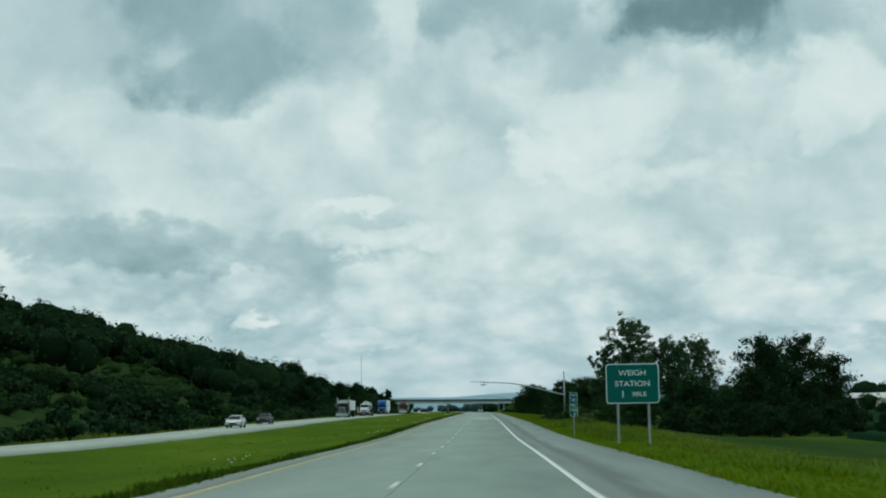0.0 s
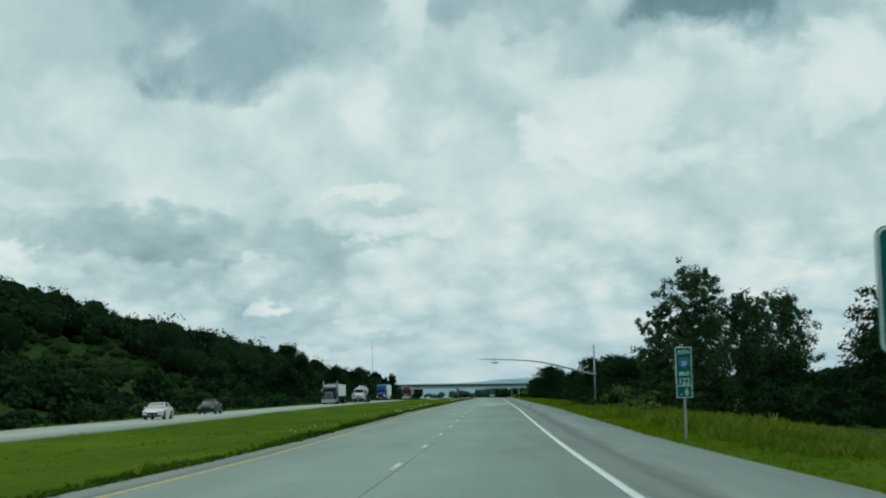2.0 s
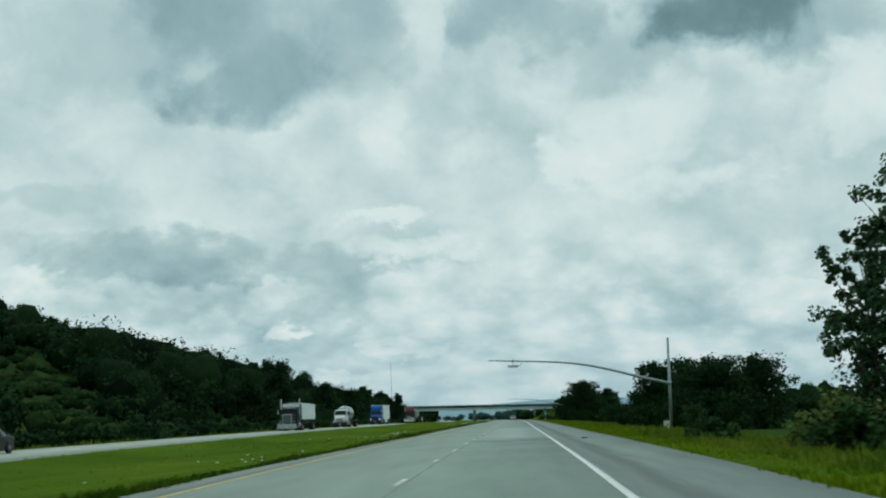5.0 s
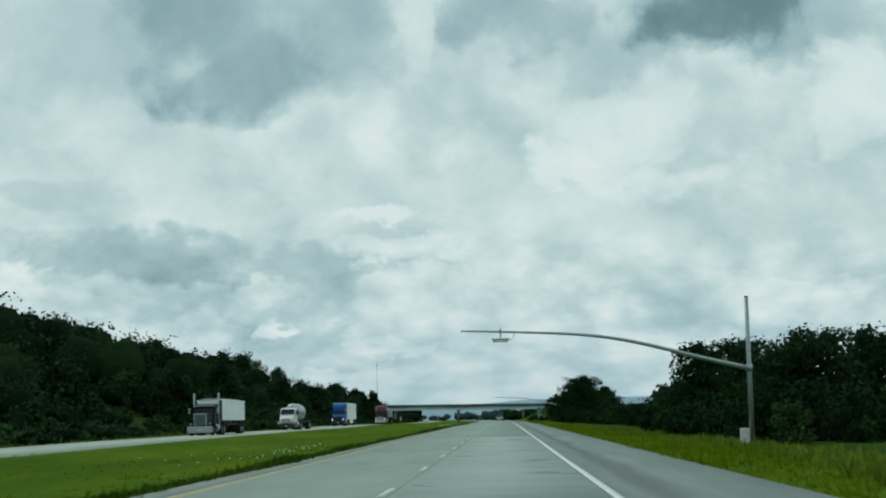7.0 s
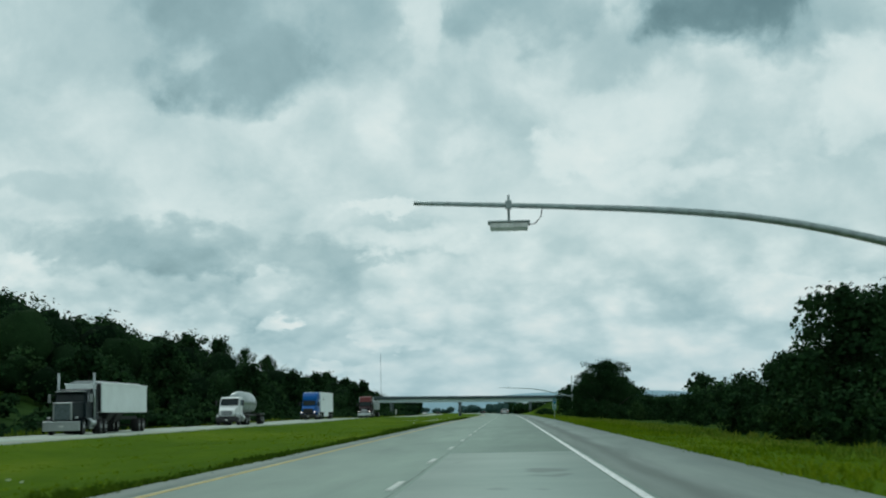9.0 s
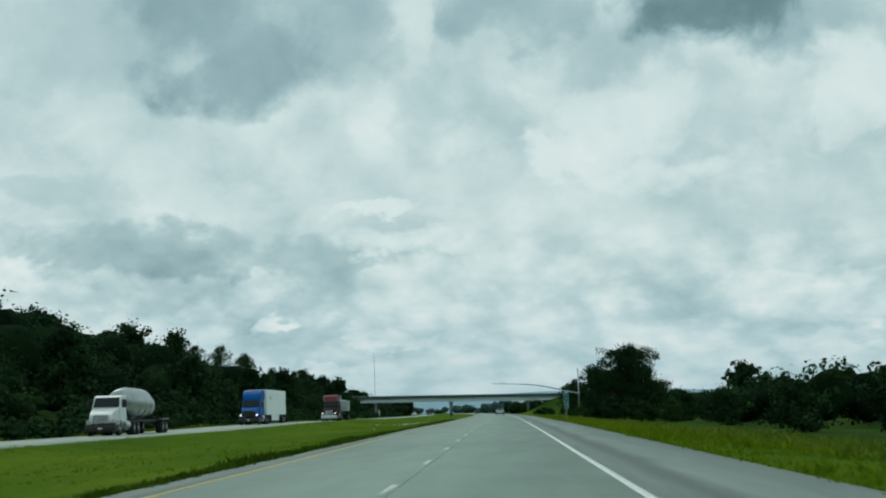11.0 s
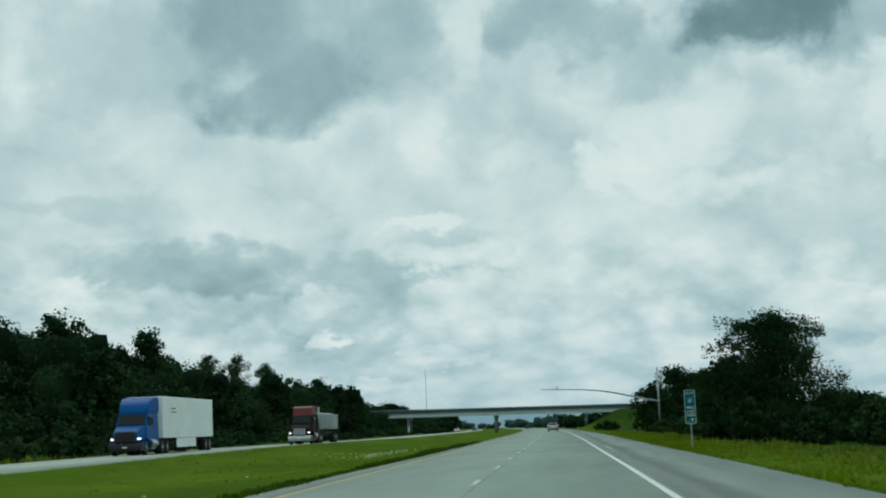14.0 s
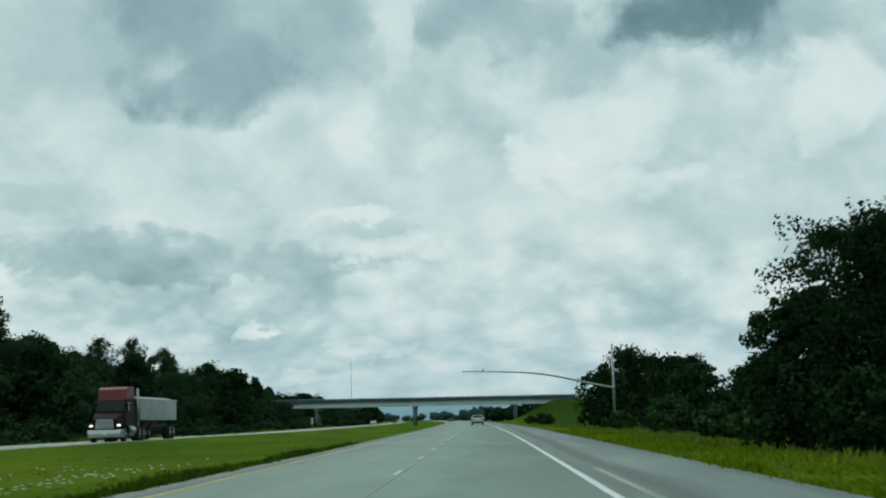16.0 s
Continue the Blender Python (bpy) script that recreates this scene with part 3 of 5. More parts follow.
# mast arms over the road
def mast_arm(x, y, top, joint, tip, sensor, hung=True):
    base = ground_at(x, y) - 0.15
    t = thing("mast_arm", x, y, base, "grey galvanised steel mast arm reaching over the highway", "mast arm", "mast arms")
    h, j = top - base, joint - base
    part("pole", rodm([(0, 0, 0), (0, 0, h)], [0.145, 0.105], 14), M_GALV, t)
    part("pole_cap", rodm([(0, 0, h), (0, 0, h + 0.05)], [0.115, 0.09], 14), M_GALV, t)
    part("base_plate", boxm(-0.25, -0.25, 0.0, 0.25, 0.25, 0.2, bevel=0.01), M_GALV, t)
    part("clamp", rodm([(0, 0, j - 0.2), (0, 0, j + 0.2)], 0.175, 14), M_GALV, t)
    reach = x - 0.0 - tip[0]
    rise = tip[1] - base - j
    # straight climb from the pole, then bending over to nearly level
    shape = ((0.0, 0.0), (0.15, 0.24), (0.32, 0.54), (0.41, 0.68), (0.49, 0.775), (0.56, 0.835), (0.66, 0.89), (0.83, 0.95), (1.0, 1.0))
    pts, rad = [], []
    for k in range(33):
        s = k / 32
        zz = sum(np.interp(s + o, [q[0] for q in shape], [q[1] for q in shape]) for o in (-0.03, 0.0, 0.03)) / 3 if 0.04 < s < 0.96 else np.interp(s, [q[0] for q in shape], [q[1] for q in shape])
        pts.append((-0.1 - (reach - 0.1) * s, 0, j + rise * float(zz)))
        rad.append(0.125 - 0.08 * s)
    part("arm", rodm(pts, rad, 12), M_GALV, t)
    zt = pts[-4][2]
    sx = tip[0] + sensor - x
    k = min(range(33), key=lambda q: abs(pts[q][0] - sx))
    zt = pts[k][2]
    if hung:
        det = part("detector", boxm(sx - 0.42, -0.28, zt - 0.56, sx + 0.42, 0.28, zt - 0.42, bevel=0.03), M_SIGNBACK, t, "flat pale detector housing hung below the arm")
        part("detector_lid", boxm(sx - 0.47, -0.31, zt - 0.42, sx + 0.47, 0.31, zt - 0.385, bevel=0.01), M_GALV, det)
        part("hanger", rodm([(sx, 0, zt + 0.22), (sx, 0, zt - 0.4)], 0.028, 8), M_GALV, t)
        part("bracket", boxm(sx - 0.07, -0.09, zt - 0.09, sx + 0.07, 0.09, zt + 0.09, bevel=0.01), M_GALV, t)
        part("cable", rodm([(sx + 0.4, 0, zt - 0.47), (sx + 0.6, 0, zt - 0.42), (sx + 0.72, 0, zt - 0.28), (sx + 0.76, 0, zt - 0.02)], 0.014, 6), M_TAR, t)
    else:
        part("bracket", boxm(sx - 0.05, -0.08, zt - 0.07, sx + 0.05, 0.08, zt + 0.12, bevel=0.01), M_GALV, t)
        part("camera", boxm(sx - 0.10, -0.26, zt + 0.12, sx + 0.10, 0.22, zt + 0.32, bevel=0.03), M_SIGNBACK, t, "small pale traffic camera on top of the arm")
    return t, base


mast, mb = mast_arm(15.15, 259.5, 7.30, 3.50, (-0.18, 5.88), 2.12)
part("control_box", boxm(-0.62, -0.28, 0.0, -0.16, 0.22, 1.0, bevel=0.02), M_SIGNBACK, mast, "pale grey metal control box")
mast2, mb2 = mast_arm(15.47, 563.3, 8.60, 4.07, (-0.35, 6.28), 2.2, False)


# ---------------------------------------------------------------- overpass
def overpass():
    o = float(bend(BRIDGE_Y))
    t = thing("overpass", 0, BRIDGE_Y, -0.21, "concrete girder road bridge crossing over the highway", "bridge")
    x0, x1 = -57.0, 25.0
    low, high = 4.90, 7.20
    t.matrix_basis = pose(0, BRIDGE_Y, -0.21, 0, 0.7, 0)
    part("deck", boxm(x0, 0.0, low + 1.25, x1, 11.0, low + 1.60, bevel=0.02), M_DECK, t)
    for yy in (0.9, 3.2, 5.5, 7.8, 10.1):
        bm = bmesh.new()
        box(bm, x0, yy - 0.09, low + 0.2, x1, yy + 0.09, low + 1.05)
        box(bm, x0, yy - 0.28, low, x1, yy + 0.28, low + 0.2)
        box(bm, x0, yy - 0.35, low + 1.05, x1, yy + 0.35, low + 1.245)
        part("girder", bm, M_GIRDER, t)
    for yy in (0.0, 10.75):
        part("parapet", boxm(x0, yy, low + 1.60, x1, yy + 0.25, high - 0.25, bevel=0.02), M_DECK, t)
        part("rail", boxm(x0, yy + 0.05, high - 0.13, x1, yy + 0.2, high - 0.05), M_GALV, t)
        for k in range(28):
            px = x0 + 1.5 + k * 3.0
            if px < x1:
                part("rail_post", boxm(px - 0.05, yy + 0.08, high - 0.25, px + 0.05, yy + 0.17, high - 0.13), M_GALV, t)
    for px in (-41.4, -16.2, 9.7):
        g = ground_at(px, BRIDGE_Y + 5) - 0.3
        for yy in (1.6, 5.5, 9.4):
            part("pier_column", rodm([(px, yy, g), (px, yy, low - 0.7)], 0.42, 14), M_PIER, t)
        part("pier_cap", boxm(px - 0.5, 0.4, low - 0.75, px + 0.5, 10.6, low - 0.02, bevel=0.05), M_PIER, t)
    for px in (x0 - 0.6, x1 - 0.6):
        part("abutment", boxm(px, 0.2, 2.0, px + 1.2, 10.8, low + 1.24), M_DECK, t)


overpass()


# ---------------------------------------------------------------- trees, shrubs and grass
ICO = bmesh.new()
bmesh.ops.create_icosphere(ICO, subdivisions=3, radius=1.0)
ICO_V = np.array([v.co[:] for v in ICO.verts])
ICO_F = np.array([[v.index for v in f.verts] for f in ICO.faces])
ICO.free()
ICO = bmesh.new()
bmesh.ops.create_icosphere(ICO, subdivisions=2, radius=1.0)
ICO1_V = np.array([v.co[:] for v in ICO.verts])
ICO1_F = np.array([[v.index for v in f.verts] for f in ICO.faces])
ICO.free()


def sprays(rng, p, d, size, turned=0.5):
    """One pointed leaf spray at each place p, facing about along d. Returns vertices and quads."""
    n = len(p)
    up = d + rng.normal(scale=turned, size=(n, 3)) + np.array([0, 0, 0.25])
    up /= np.linalg.norm(up, axis=1)[:, None]
    a = np.cross(up, rng.normal(size=(n, 3)))
    a /= np.linalg.norm(a, axis=1)[:, None] + 1e-9
    b = np.cross(up, a)
    s = size * rng.uniform(0.55, 1.35, n)
    a, b = a * s[:, None], b * (s * 0.48)[:, None]
    v = np.stack([p - a * 0.5, p + b, p + a * 0.6, p - b], 1).reshape(-1, 3)
    return v, np.arange(4 * n).reshape(n, 4)


def leaves(rng, centres, radii, per, size, flat=1.0):
    """Diamond-shaped leaf sprays strewn loosely through clumps, thinning outwards. Returns vertices and quads."""
    c = np.repeat(np.asarray(centres, float), per, axis=0)
    r = np.repeat(np.asarray(radii, float), per)
    n = len(c)
    d = np.clip(rng.normal(size=(n, 3)), -1.5, 1.5)
    p = c + d * (r * 0.64)[:, None] * np.array([1, 1, flat])
    d /= np.linalg.norm(d, axis=1)[:, None]
    return sprays(rng, p, d, size)


def clumps(rng, h, wd, n, low=0.22, spread=0.32, dome=False):
    """Centres and radii of the clumps of one crown: boughs that fan out from the stem and fork into twigs, with leaf all along them."""
    boughs = max(5, n // 3)
    C, R = [], []
    for k in range(boughs):
        t = (k + rng.uniform(0, 1)) / boughs
        z = h * (low + (0.85 - low) * t)
        env = (math.sin(math.pi * (0.30 + 0.52 * t if dome else 0.12 + 0.72 * t)) ** 0.9) * wd * 0.5 * rng.uniform(0.66, 1.12)
        a = k * 2.4 + rng.uniform(-0.8, 0.8)
        for j in range(6):
            q = env * (0.14 + 0.155 * j + rng.uniform(-0.05, 0.05))
            aa = a + rng.normal(0, 0.26)
            at = np.array([q * math.cos(aa), q * math.sin(aa), z + h * 0.028 * j * rng.uniform(-0.2, 1.0) * (1.0 - 0.75 * t)])
            for twig in range(2):
                C.append(at + rng.normal(0, 0.045, 3) * (wd, wd, h * 0.7))
                R.append(wd * spread * 0.36 * rng.uniform(0.5, 1.1) * (1.0 - 0.35 * t))
    for z in (0.80, 0.85, 0.89):
        C.append(np.array([rng.normal(0, 0.04) * wd, rng.normal(0, 0.04) * wd, h * z]))
        R.append(wd * spread * 0.32)
    return np.array(C), np.array(R)


def tree(name, x, y, h, wd, seed, mat, label, n=46, per=150, size=0.30, low=0.2, spread=0.34, group="roadside trees", trunk=0.2, sunk=0.15, dome=False):
    rng = np.random.default_rng(seed)
    base = ground_at(x, y) - sunk
    if x > 0:
        h += max(0.0, float(gz(y)) - 0.05 - ground_at(x, y)) * 0.5
    t = thing(name, x, y, base, label, "tree" if trunk else "shrub", group)
    c, r = clumps(rng, h, wd, n, low, spread, dome)
    v, f = leaves(rng, c, r, per, size, 0.85)
    crown = mesh_from("crown", v, f, mat)
    crown.parent = t
    if trunk:
        bm = bmesh.new()
        sway = rng.normal(scale=0.02 * h, size=(6, 2))
        sway[0] = 0
        pts = [(sway[k, 0], sway[k, 1], h * 0.86 * k / 5) for k in range(6)]
        rod(bm, pts, [trunk * (1 - 0.17 * k) for k in range(6)], 9)
        for k in rng.choice(len(c), min(len(c), 16), replace=False):
            e = c[k]
            s = min(0.8, max(0.12, e[2] / h - 0.22))
            j = s / 0.86 * 5
            i0 = min(4, int(j))
            q = np.array(pts[i0]) * (1 - (j - i0)) + np.array(pts[i0 + 1]) * (j - i0)
            m = (q + e) / 2 + np.array([0, 0, -0.04 * h])
            w0 = trunk * (1 - s) * 0.55
            rod(bm, [q, m, e], [w0, w0 * 0.65, w0 * 0.25], 6)
        bmesh.ops.recalc_face_normals(bm, faces=bm.faces)
        part("trunk", bm, M_BARK, t)
    return t


COTTON = "tall leafy cottonwood tree with open ragged crown beside the highway"
ROUND = "dark green broadleaf tree with dense rounded crown in the verge"
BUSH = "dark green bushy shrub growing at the edge of the verge"
SCRUB = "lighter green scrubby shrub among the roadside weeds"
# x, y, height, width, clumps, openness
GROVE_A = (
    (19.2, 187, 13.8, 7.4, 84, 0.17, 0), (16.4, 188, 9.8, 5.2, 44, 0.18, 0), (24.0, 189, 11.8, 6.2, 54, 0.19, 0), (28.2, 192, 12.0, 7.2, 60, 0.19, 0), (22.0, 196, 10.0, 6.0, 40, 0.3, 0), (26.5, 200, 11.0, 6.5, 40, 0.3, 0), (31.5, 168, 10.6, 7.5, 60, 0.33, 1), (36.0, 171, 10.8, 7.0, 56, 0.33, 1),
    (33.8, 176, 9.6, 7.0, 50, 0.33, 1), (29.5, 164, 7.0, 5.5, 40, 0.34, 1), (40.0, 176, 8.5, 6.5, 44, 0.34, 1), (25.5, 182, 6.0, 5.5, 36, 0.36, 1), (20.0, 268, 6.8, 8.0, 70, 0.33, 1),
)
GROVE_B = (
    (24.5, 272, 7.1, 7.0, 60, 0.33, 1), (17.3, 297, 7.4, 6.4, 56, 0.32, 1), (21.0, 303, 8.0, 7.5, 60, 0.32, 1), (25.0, 308, 7.6, 7.0, 50, 0.33, 1), (19.0, 322, 5.2, 5.5, 40, 0.34, 1), (22.0, 335, 5.6, 6.0, 40, 0.34, 1), (26.0, 345, 6.6, 6.0, 40, 0.34, 1), (16.0, 453, 9.2, 9.2, 108, 0.22, 2),
    (12.9, 452, 6.0, 4.2, 56, 0.24, 2), (15.8, 578, 7.2, 7.6, 60, 0.30, 1), (22.0, 458, 3.4, 5.0, 40, 0.33, 1), (33.0, 480, 7.6, 6.0, 48, 0.31, 1), (36.5, 486, 6.0, 6.0, 40, 0.32, 1),
)
GROVE_C = (
    (23.5, 472, 3.8, 5.0, 36, 0.33, 1), (21.5, 608, 11.6, 9.0, 60, 0.32, 1), (26.0, 625, 11.0, 8.5, 50, 0.33, 1), (24.0, 588, 9.0, 7.5, 46, 0.33, 1), (29.0, 605, 9.5, 8.0, 46, 0.33, 1), (22.5, 552, 6.8, 6.5, 44, 0.33, 1), (27.5, 548, 6.6, 6.5, 40, 0.33, 1), (31.0, 640, 11.0, 8.5, 40, 0.34, 1),
    (34.0, 665, 10.5, 8.0, 40, 0.34, 1), (36.0, 690, 10.0, 8.0, 40, 0.34, 1),
)
TREES = (*GROVE_A, *GROVE_B, *GROVE_C)
for k, (x, y, h, wd, n, spread, kind) in enumerate(TREES):
    # sprays a clump, their size, the foot of the crown
    per, size, low = ((40 if y < 480 else 18, 0.22 if y < 480 else 0.38, 0.03), (90, 0.135, 0.10), (46, 0.17, 0.20))[(1, 2, 0).index(kind)]
    tree("tree", x, y, h, wd, 100 + k, M_LEAF if kind else M_LEAF_GREY, ROUND if kind else COTTON, int(n * 1.3), per, size, low, spread + 0.04, trunk=0.16 if kind == 1 else 0.2, dome=kind > 0)
HEDGE_A = (
    (23.5, 151, 2.0, 3.4, 0), (26.2, 153, 2.6, 3.8, 0), (29.0, 150, 2.4, 3.6, 0), (31.8, 153, 2.8, 4.0, 0), (34.6, 151, 2.6, 4.0, 0), (37.4, 154, 3.0, 4.2, 0), (40.2, 152, 2.8, 4.0, 0), (43.2, 156, 3.2, 4.6, 0),
    (20.8, 155, 1.8, 3.2, 0), (12.2, 452, 3.4, 3.8, 0), (13.8, 447, 2.8, 3.4, 0), (18.2, 538, 2.8, 4.8, 1), (21.6, 545, 3.2, 5.0, 1), (15.2, 575, 2.6, 3.6, 0), (10.9, 166, 1.5, 2.6, 1), (12.6, 168, 1.7, 3.0, 1),
    (14.4, 174, 1.6, 2.8, 1), (9.6, 186, 1.0, 2.0, 1), (14.6, 166, 2.4, 3.2, 1),
)
HEDGE_B = (
    (16.6, 170, 1.9, 3.0, 1), (19.0, 172, 2.6, 3.4, 0), (22.5, 170, 2.8, 3.6, 0), (26.0, 166, 3.2, 4.0, 0), (23.0, 158, 2.2, 3.0, 1), (28.5, 157, 2.6, 3.4, 0), (33.0, 158, 3.0, 3.6, 0), (17.0, 258, 2.2, 3.4, 1),
    (21.0, 262, 3.0, 4.2, 0), (18.5, 282, 3.6, 4.4, 0), (16.8, 310, 3.4, 4.0, 0), (17.8, 330, 4.0, 4.4, 0), (20.0, 346, 3.6, 4.4, 0), (18.2, 362, 3.0, 4.0, 0), (21.0, 380, 3.4, 4.4, 0), (19.4, 400, 3.0, 4.0, 0),
    (22.0, 420, 3.4, 4.4, 0), (26.0, 432, 3.6, 4.6, 0), (30.0, 438, 4.2, 4.8, 0),
)
HEDGE_C = (
    (33.5, 436, 4.4, 5.0, 0), (19.0, 436, 2.4, 3.4, 1), (19.5, 474, 3.4, 4.4, 0), (21.5, 490, 3.2, 4.2, 0), (18.0, 504, 3.2, 4.0, 0), (22.0, 514, 4.2, 4.8, 0), (19.5, 526, 3.6, 4.4, 0), (24.5, 530, 5.0, 5.2, 0),
    (19.0, 540, 3.4, 4.0, 1), (17.2, 578, 3.0, 4.0, 1), (22.5, 180, 3.4, 4.6, 0), (27.0, 178, 3.6, 4.8, 0), (19.0, 181, 2.6, 3.8, 0), (30.5, 182, 3.8, 4.8, 0), (17.4, 270, 2.6, 4.2, 0), (19.6, 276, 3.2, 4.6, 0),
    (16.0, 290, 2.4, 3.6, 0), (15.6, 302, 2.2, 3.4, 1), (15.2, 318, 2.4, 3.6, 0),
)
HEDGE_D = (
    (14.2, 448, 2.0, 3.4, 0), (16.4, 441, 2.2, 3.6, 0), (20.0, 446, 2.8, 4.2, 0), (24.0, 441, 3.0, 4.4, 0), (18.2, 462, 2.6, 4.0, 0), (36.5, 444, 4.0, 5.0, 0), (16.2, 494, 2.0, 3.4, 1), (20.5, 570, 3.6, 4.6, 0),
    (17.6, 596, 3.0, 4.2, 0), (18.5, 620, 3.4, 4.4, 0), (12.4, 690, 2.0, 3.4, 0), (14.6, 712, 1.8, 3.0, 1), (11.6, 735, 1.6, 3.0, 0), (15.5, 520, 1.6, 3.0, 1), (14.8, 548, 1.7, 3.2, 1), (16.0, 480, 1.7, 2.8, 1),
)
SHRUBS = (*HEDGE_A, *HEDGE_B, *HEDGE_C, *HEDGE_D)
for k, (x, y, h, wd, light) in enumerate(SHRUBS):
    tree("shrub", x, y, h, wd, 300 + k, M_LEAF_LIGHT if light else M_LEAF, SCRUB if light else BUSH, 24, 28 if y < 480 else 13, 0.18 if y < 480 else 0.32, 0.04, 0.42, "roadside shrubs", trunk=0)


M_WEED = leafy("pale_weeds", (0.055, 0.090, 0.022), (0.095, 0.135, 0.038), (0.160, 0.185, 0.065))
for k, (x, y, h, wd) in enumerate(((11.4, 172, 1.9, 3.0), (12.6, 178, 1.8, 3.2), (13.6, 168, 1.5, 2.6), (10.2, 150, 0.9, 1.8), (10.8, 140, 0.8, 1.6), (12.0, 158, 1.2, 2.2))):
    tree("weed_clump", x, y, h, wd, 460 + k, M_WEED, "pale yellow-green clump of tall roadside weeds", 18, 26, 0.15, 0.04, 0.42, "weed clumps", trunk=0)


def woods(name, spots, mat, per, size, label, cores, seed, fine=True, heart=0.86):
    """Many crowns in one mesh: rounded bodies of foliage, heaped with clumps of leaf sprays. spots: x, y, z, height, width."""
    rng = np.random.default_rng(seed)
    V, F, k = [], [], 0
    P, D = [], []
    ball, faces = (ICO_V, ICO_F) if fine else (ICO1_V, ICO1_F)
    heaps = max(6, per // 10)
    for x, y, z, h, wd in spots:
        ways = rng.normal(size=(3, 3)) * np.array([2.2, 3.2, 4.4])[:, None]
        turns = rng.uniform(0, 6.28, 3)
        mid = np.array([x, y, z + h * 0.46])

        def body(d, size=1.0):
            lump = 1 + 0.13 * np.sin(d @ ways[0] + turns[0]) + 0.12 * np.sin(d @ ways[1] + turns[1]) + 0.10 * np.sin(d @ ways[2] + turns[2])
            return mid + d * lump[:, None] * size * (wd * 0.43, wd * 0.43, h * 0.45)
        V.append(body(ball, heart))
        F.append(faces + k)
        k += len(ball)
        c = rng.normal(size=(heaps, 3))
        c[:, 2] = np.abs(c[:, 2]) * np.where(rng.random(heaps) < 0.25, -0.6, 1.0)
        c /= np.linalg.norm(c, axis=1)[:, None]
        r = wd * rng.uniform(0.13, 0.24, heaps)
        at = np.repeat(body(c, 0.81), 10, axis=0)
        d = rng.normal(size=(heaps * 10, 3)) + np.repeat(c, 10, axis=0) * 0.7
        d /= np.linalg.norm(d, axis=1)[:, None]
        P.append(at + d * (np.repeat(r, 10) * rng.uniform(0.2, 0.85, heaps * 10))[:, None] * (1, 1, 0.8))
        D.append(d)
    v, f = sprays(rng, np.concatenate(P), np.concatenate(D), size, 0.35)
    ob = mesh_from(name, v, f, mat)
    tagged(ob, label, "woods", kind="stuff")
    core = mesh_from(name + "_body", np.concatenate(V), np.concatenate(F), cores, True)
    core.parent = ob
    return ob


def clear(x, y):
    """How open the hillside is: above 0.5 in the scrubby clearings."""
    n = noise.noise(Vector((x / 26, y / 46, 2.3))) * 0.9 + noise.noise(Vector((x / 11, y / 17, 7.7))) * 0.35
    return n * smooth(-37, -42, x) * (1 - smooth(-95, -125, x)) + 0.78 * math.exp(-(((x + 68) / 19) ** 2 + ((y - 305) / 80) ** 2) ** 2) + 0.30 * (1 - smooth(-80, -110, x))


rng = np.random.default_rng(7)
near_spots, far_spots, low_spots = [], [], []
y = 70.0
while y < 1250:
    x = -38.0
    while x > -225:
        gap = 4.8 if x > -62 else 7.4 if x > -120 else 10.5
        if y > 800:
            gap *= 1.35
        px, py = x + rng.uniform(-1, 1) * gap * 0.5, y + rng.uniform(-1, 1) * gap * 0.5
        if abs(py - BRIDGE_Y - 5) > 13 and (px > -150 or rng.random() < 0.6) and px < -36.5 and not (py < 330 and px < -75 - (py * 0.35)):
            o = float(bend(py))
            z = ground_at(px + o, py) - 0.5
            grow = smooth(-37, -50, px)
            big = 0.50 + 0.85 * (0.5 + 1.15 * noise.noise(Vector((px / 19, py / 23, 11.1))))
            if clear(px, py) > 0.5:
                h = rng.uniform(1.0, 2.6)
                low_spots.append((px + o, py, z + 0.2, h, h * 1.2 + 1.6))
            elif px > -62:
                h = (2.2 + 5.6 * grow) * rng.uniform(0.75, 1.15) * big * (1 + 0.15 * smooth(550, 700, py)) * (0.50 + 0.50 * smooth(290, 370, py))
                near_spots.append((px + o, py, z, h, h * rng.uniform(0.75, 1.05) + 1.2))
            else:
                h = 8.4 * rng.uniform(0.8, 1.15) * big
                far_spots.append((px + o, py, z, h, h * rng.uniform(0.7, 0.95) + 1.5))
        x -= gap
    y += 5.4 if y < 800 else 8.5
# low bushes down to the edge of the far verge
y = 80.0
while y < 780:
    x = rng.uniform(-37.2, -34.2)
    h = rng.uniform(1.0, 2.6)
    near_spots.append((x + float(bend(y)), y, ground_at(x + float(bend(y)), y) - 0.3, h, h * 1.1 + 1.4))
    y += rng.uniform(1.6, 3.6)
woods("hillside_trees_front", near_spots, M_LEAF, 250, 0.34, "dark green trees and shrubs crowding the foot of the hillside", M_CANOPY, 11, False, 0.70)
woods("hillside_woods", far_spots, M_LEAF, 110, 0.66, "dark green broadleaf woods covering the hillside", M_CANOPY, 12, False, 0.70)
woods("hillside_scrub", low_spots, M_LEAF_LIGHT, 70, 0.30, "lighter green low scrub in clearings on the hillside", M_CANOPY_LIGHT, 13, False)
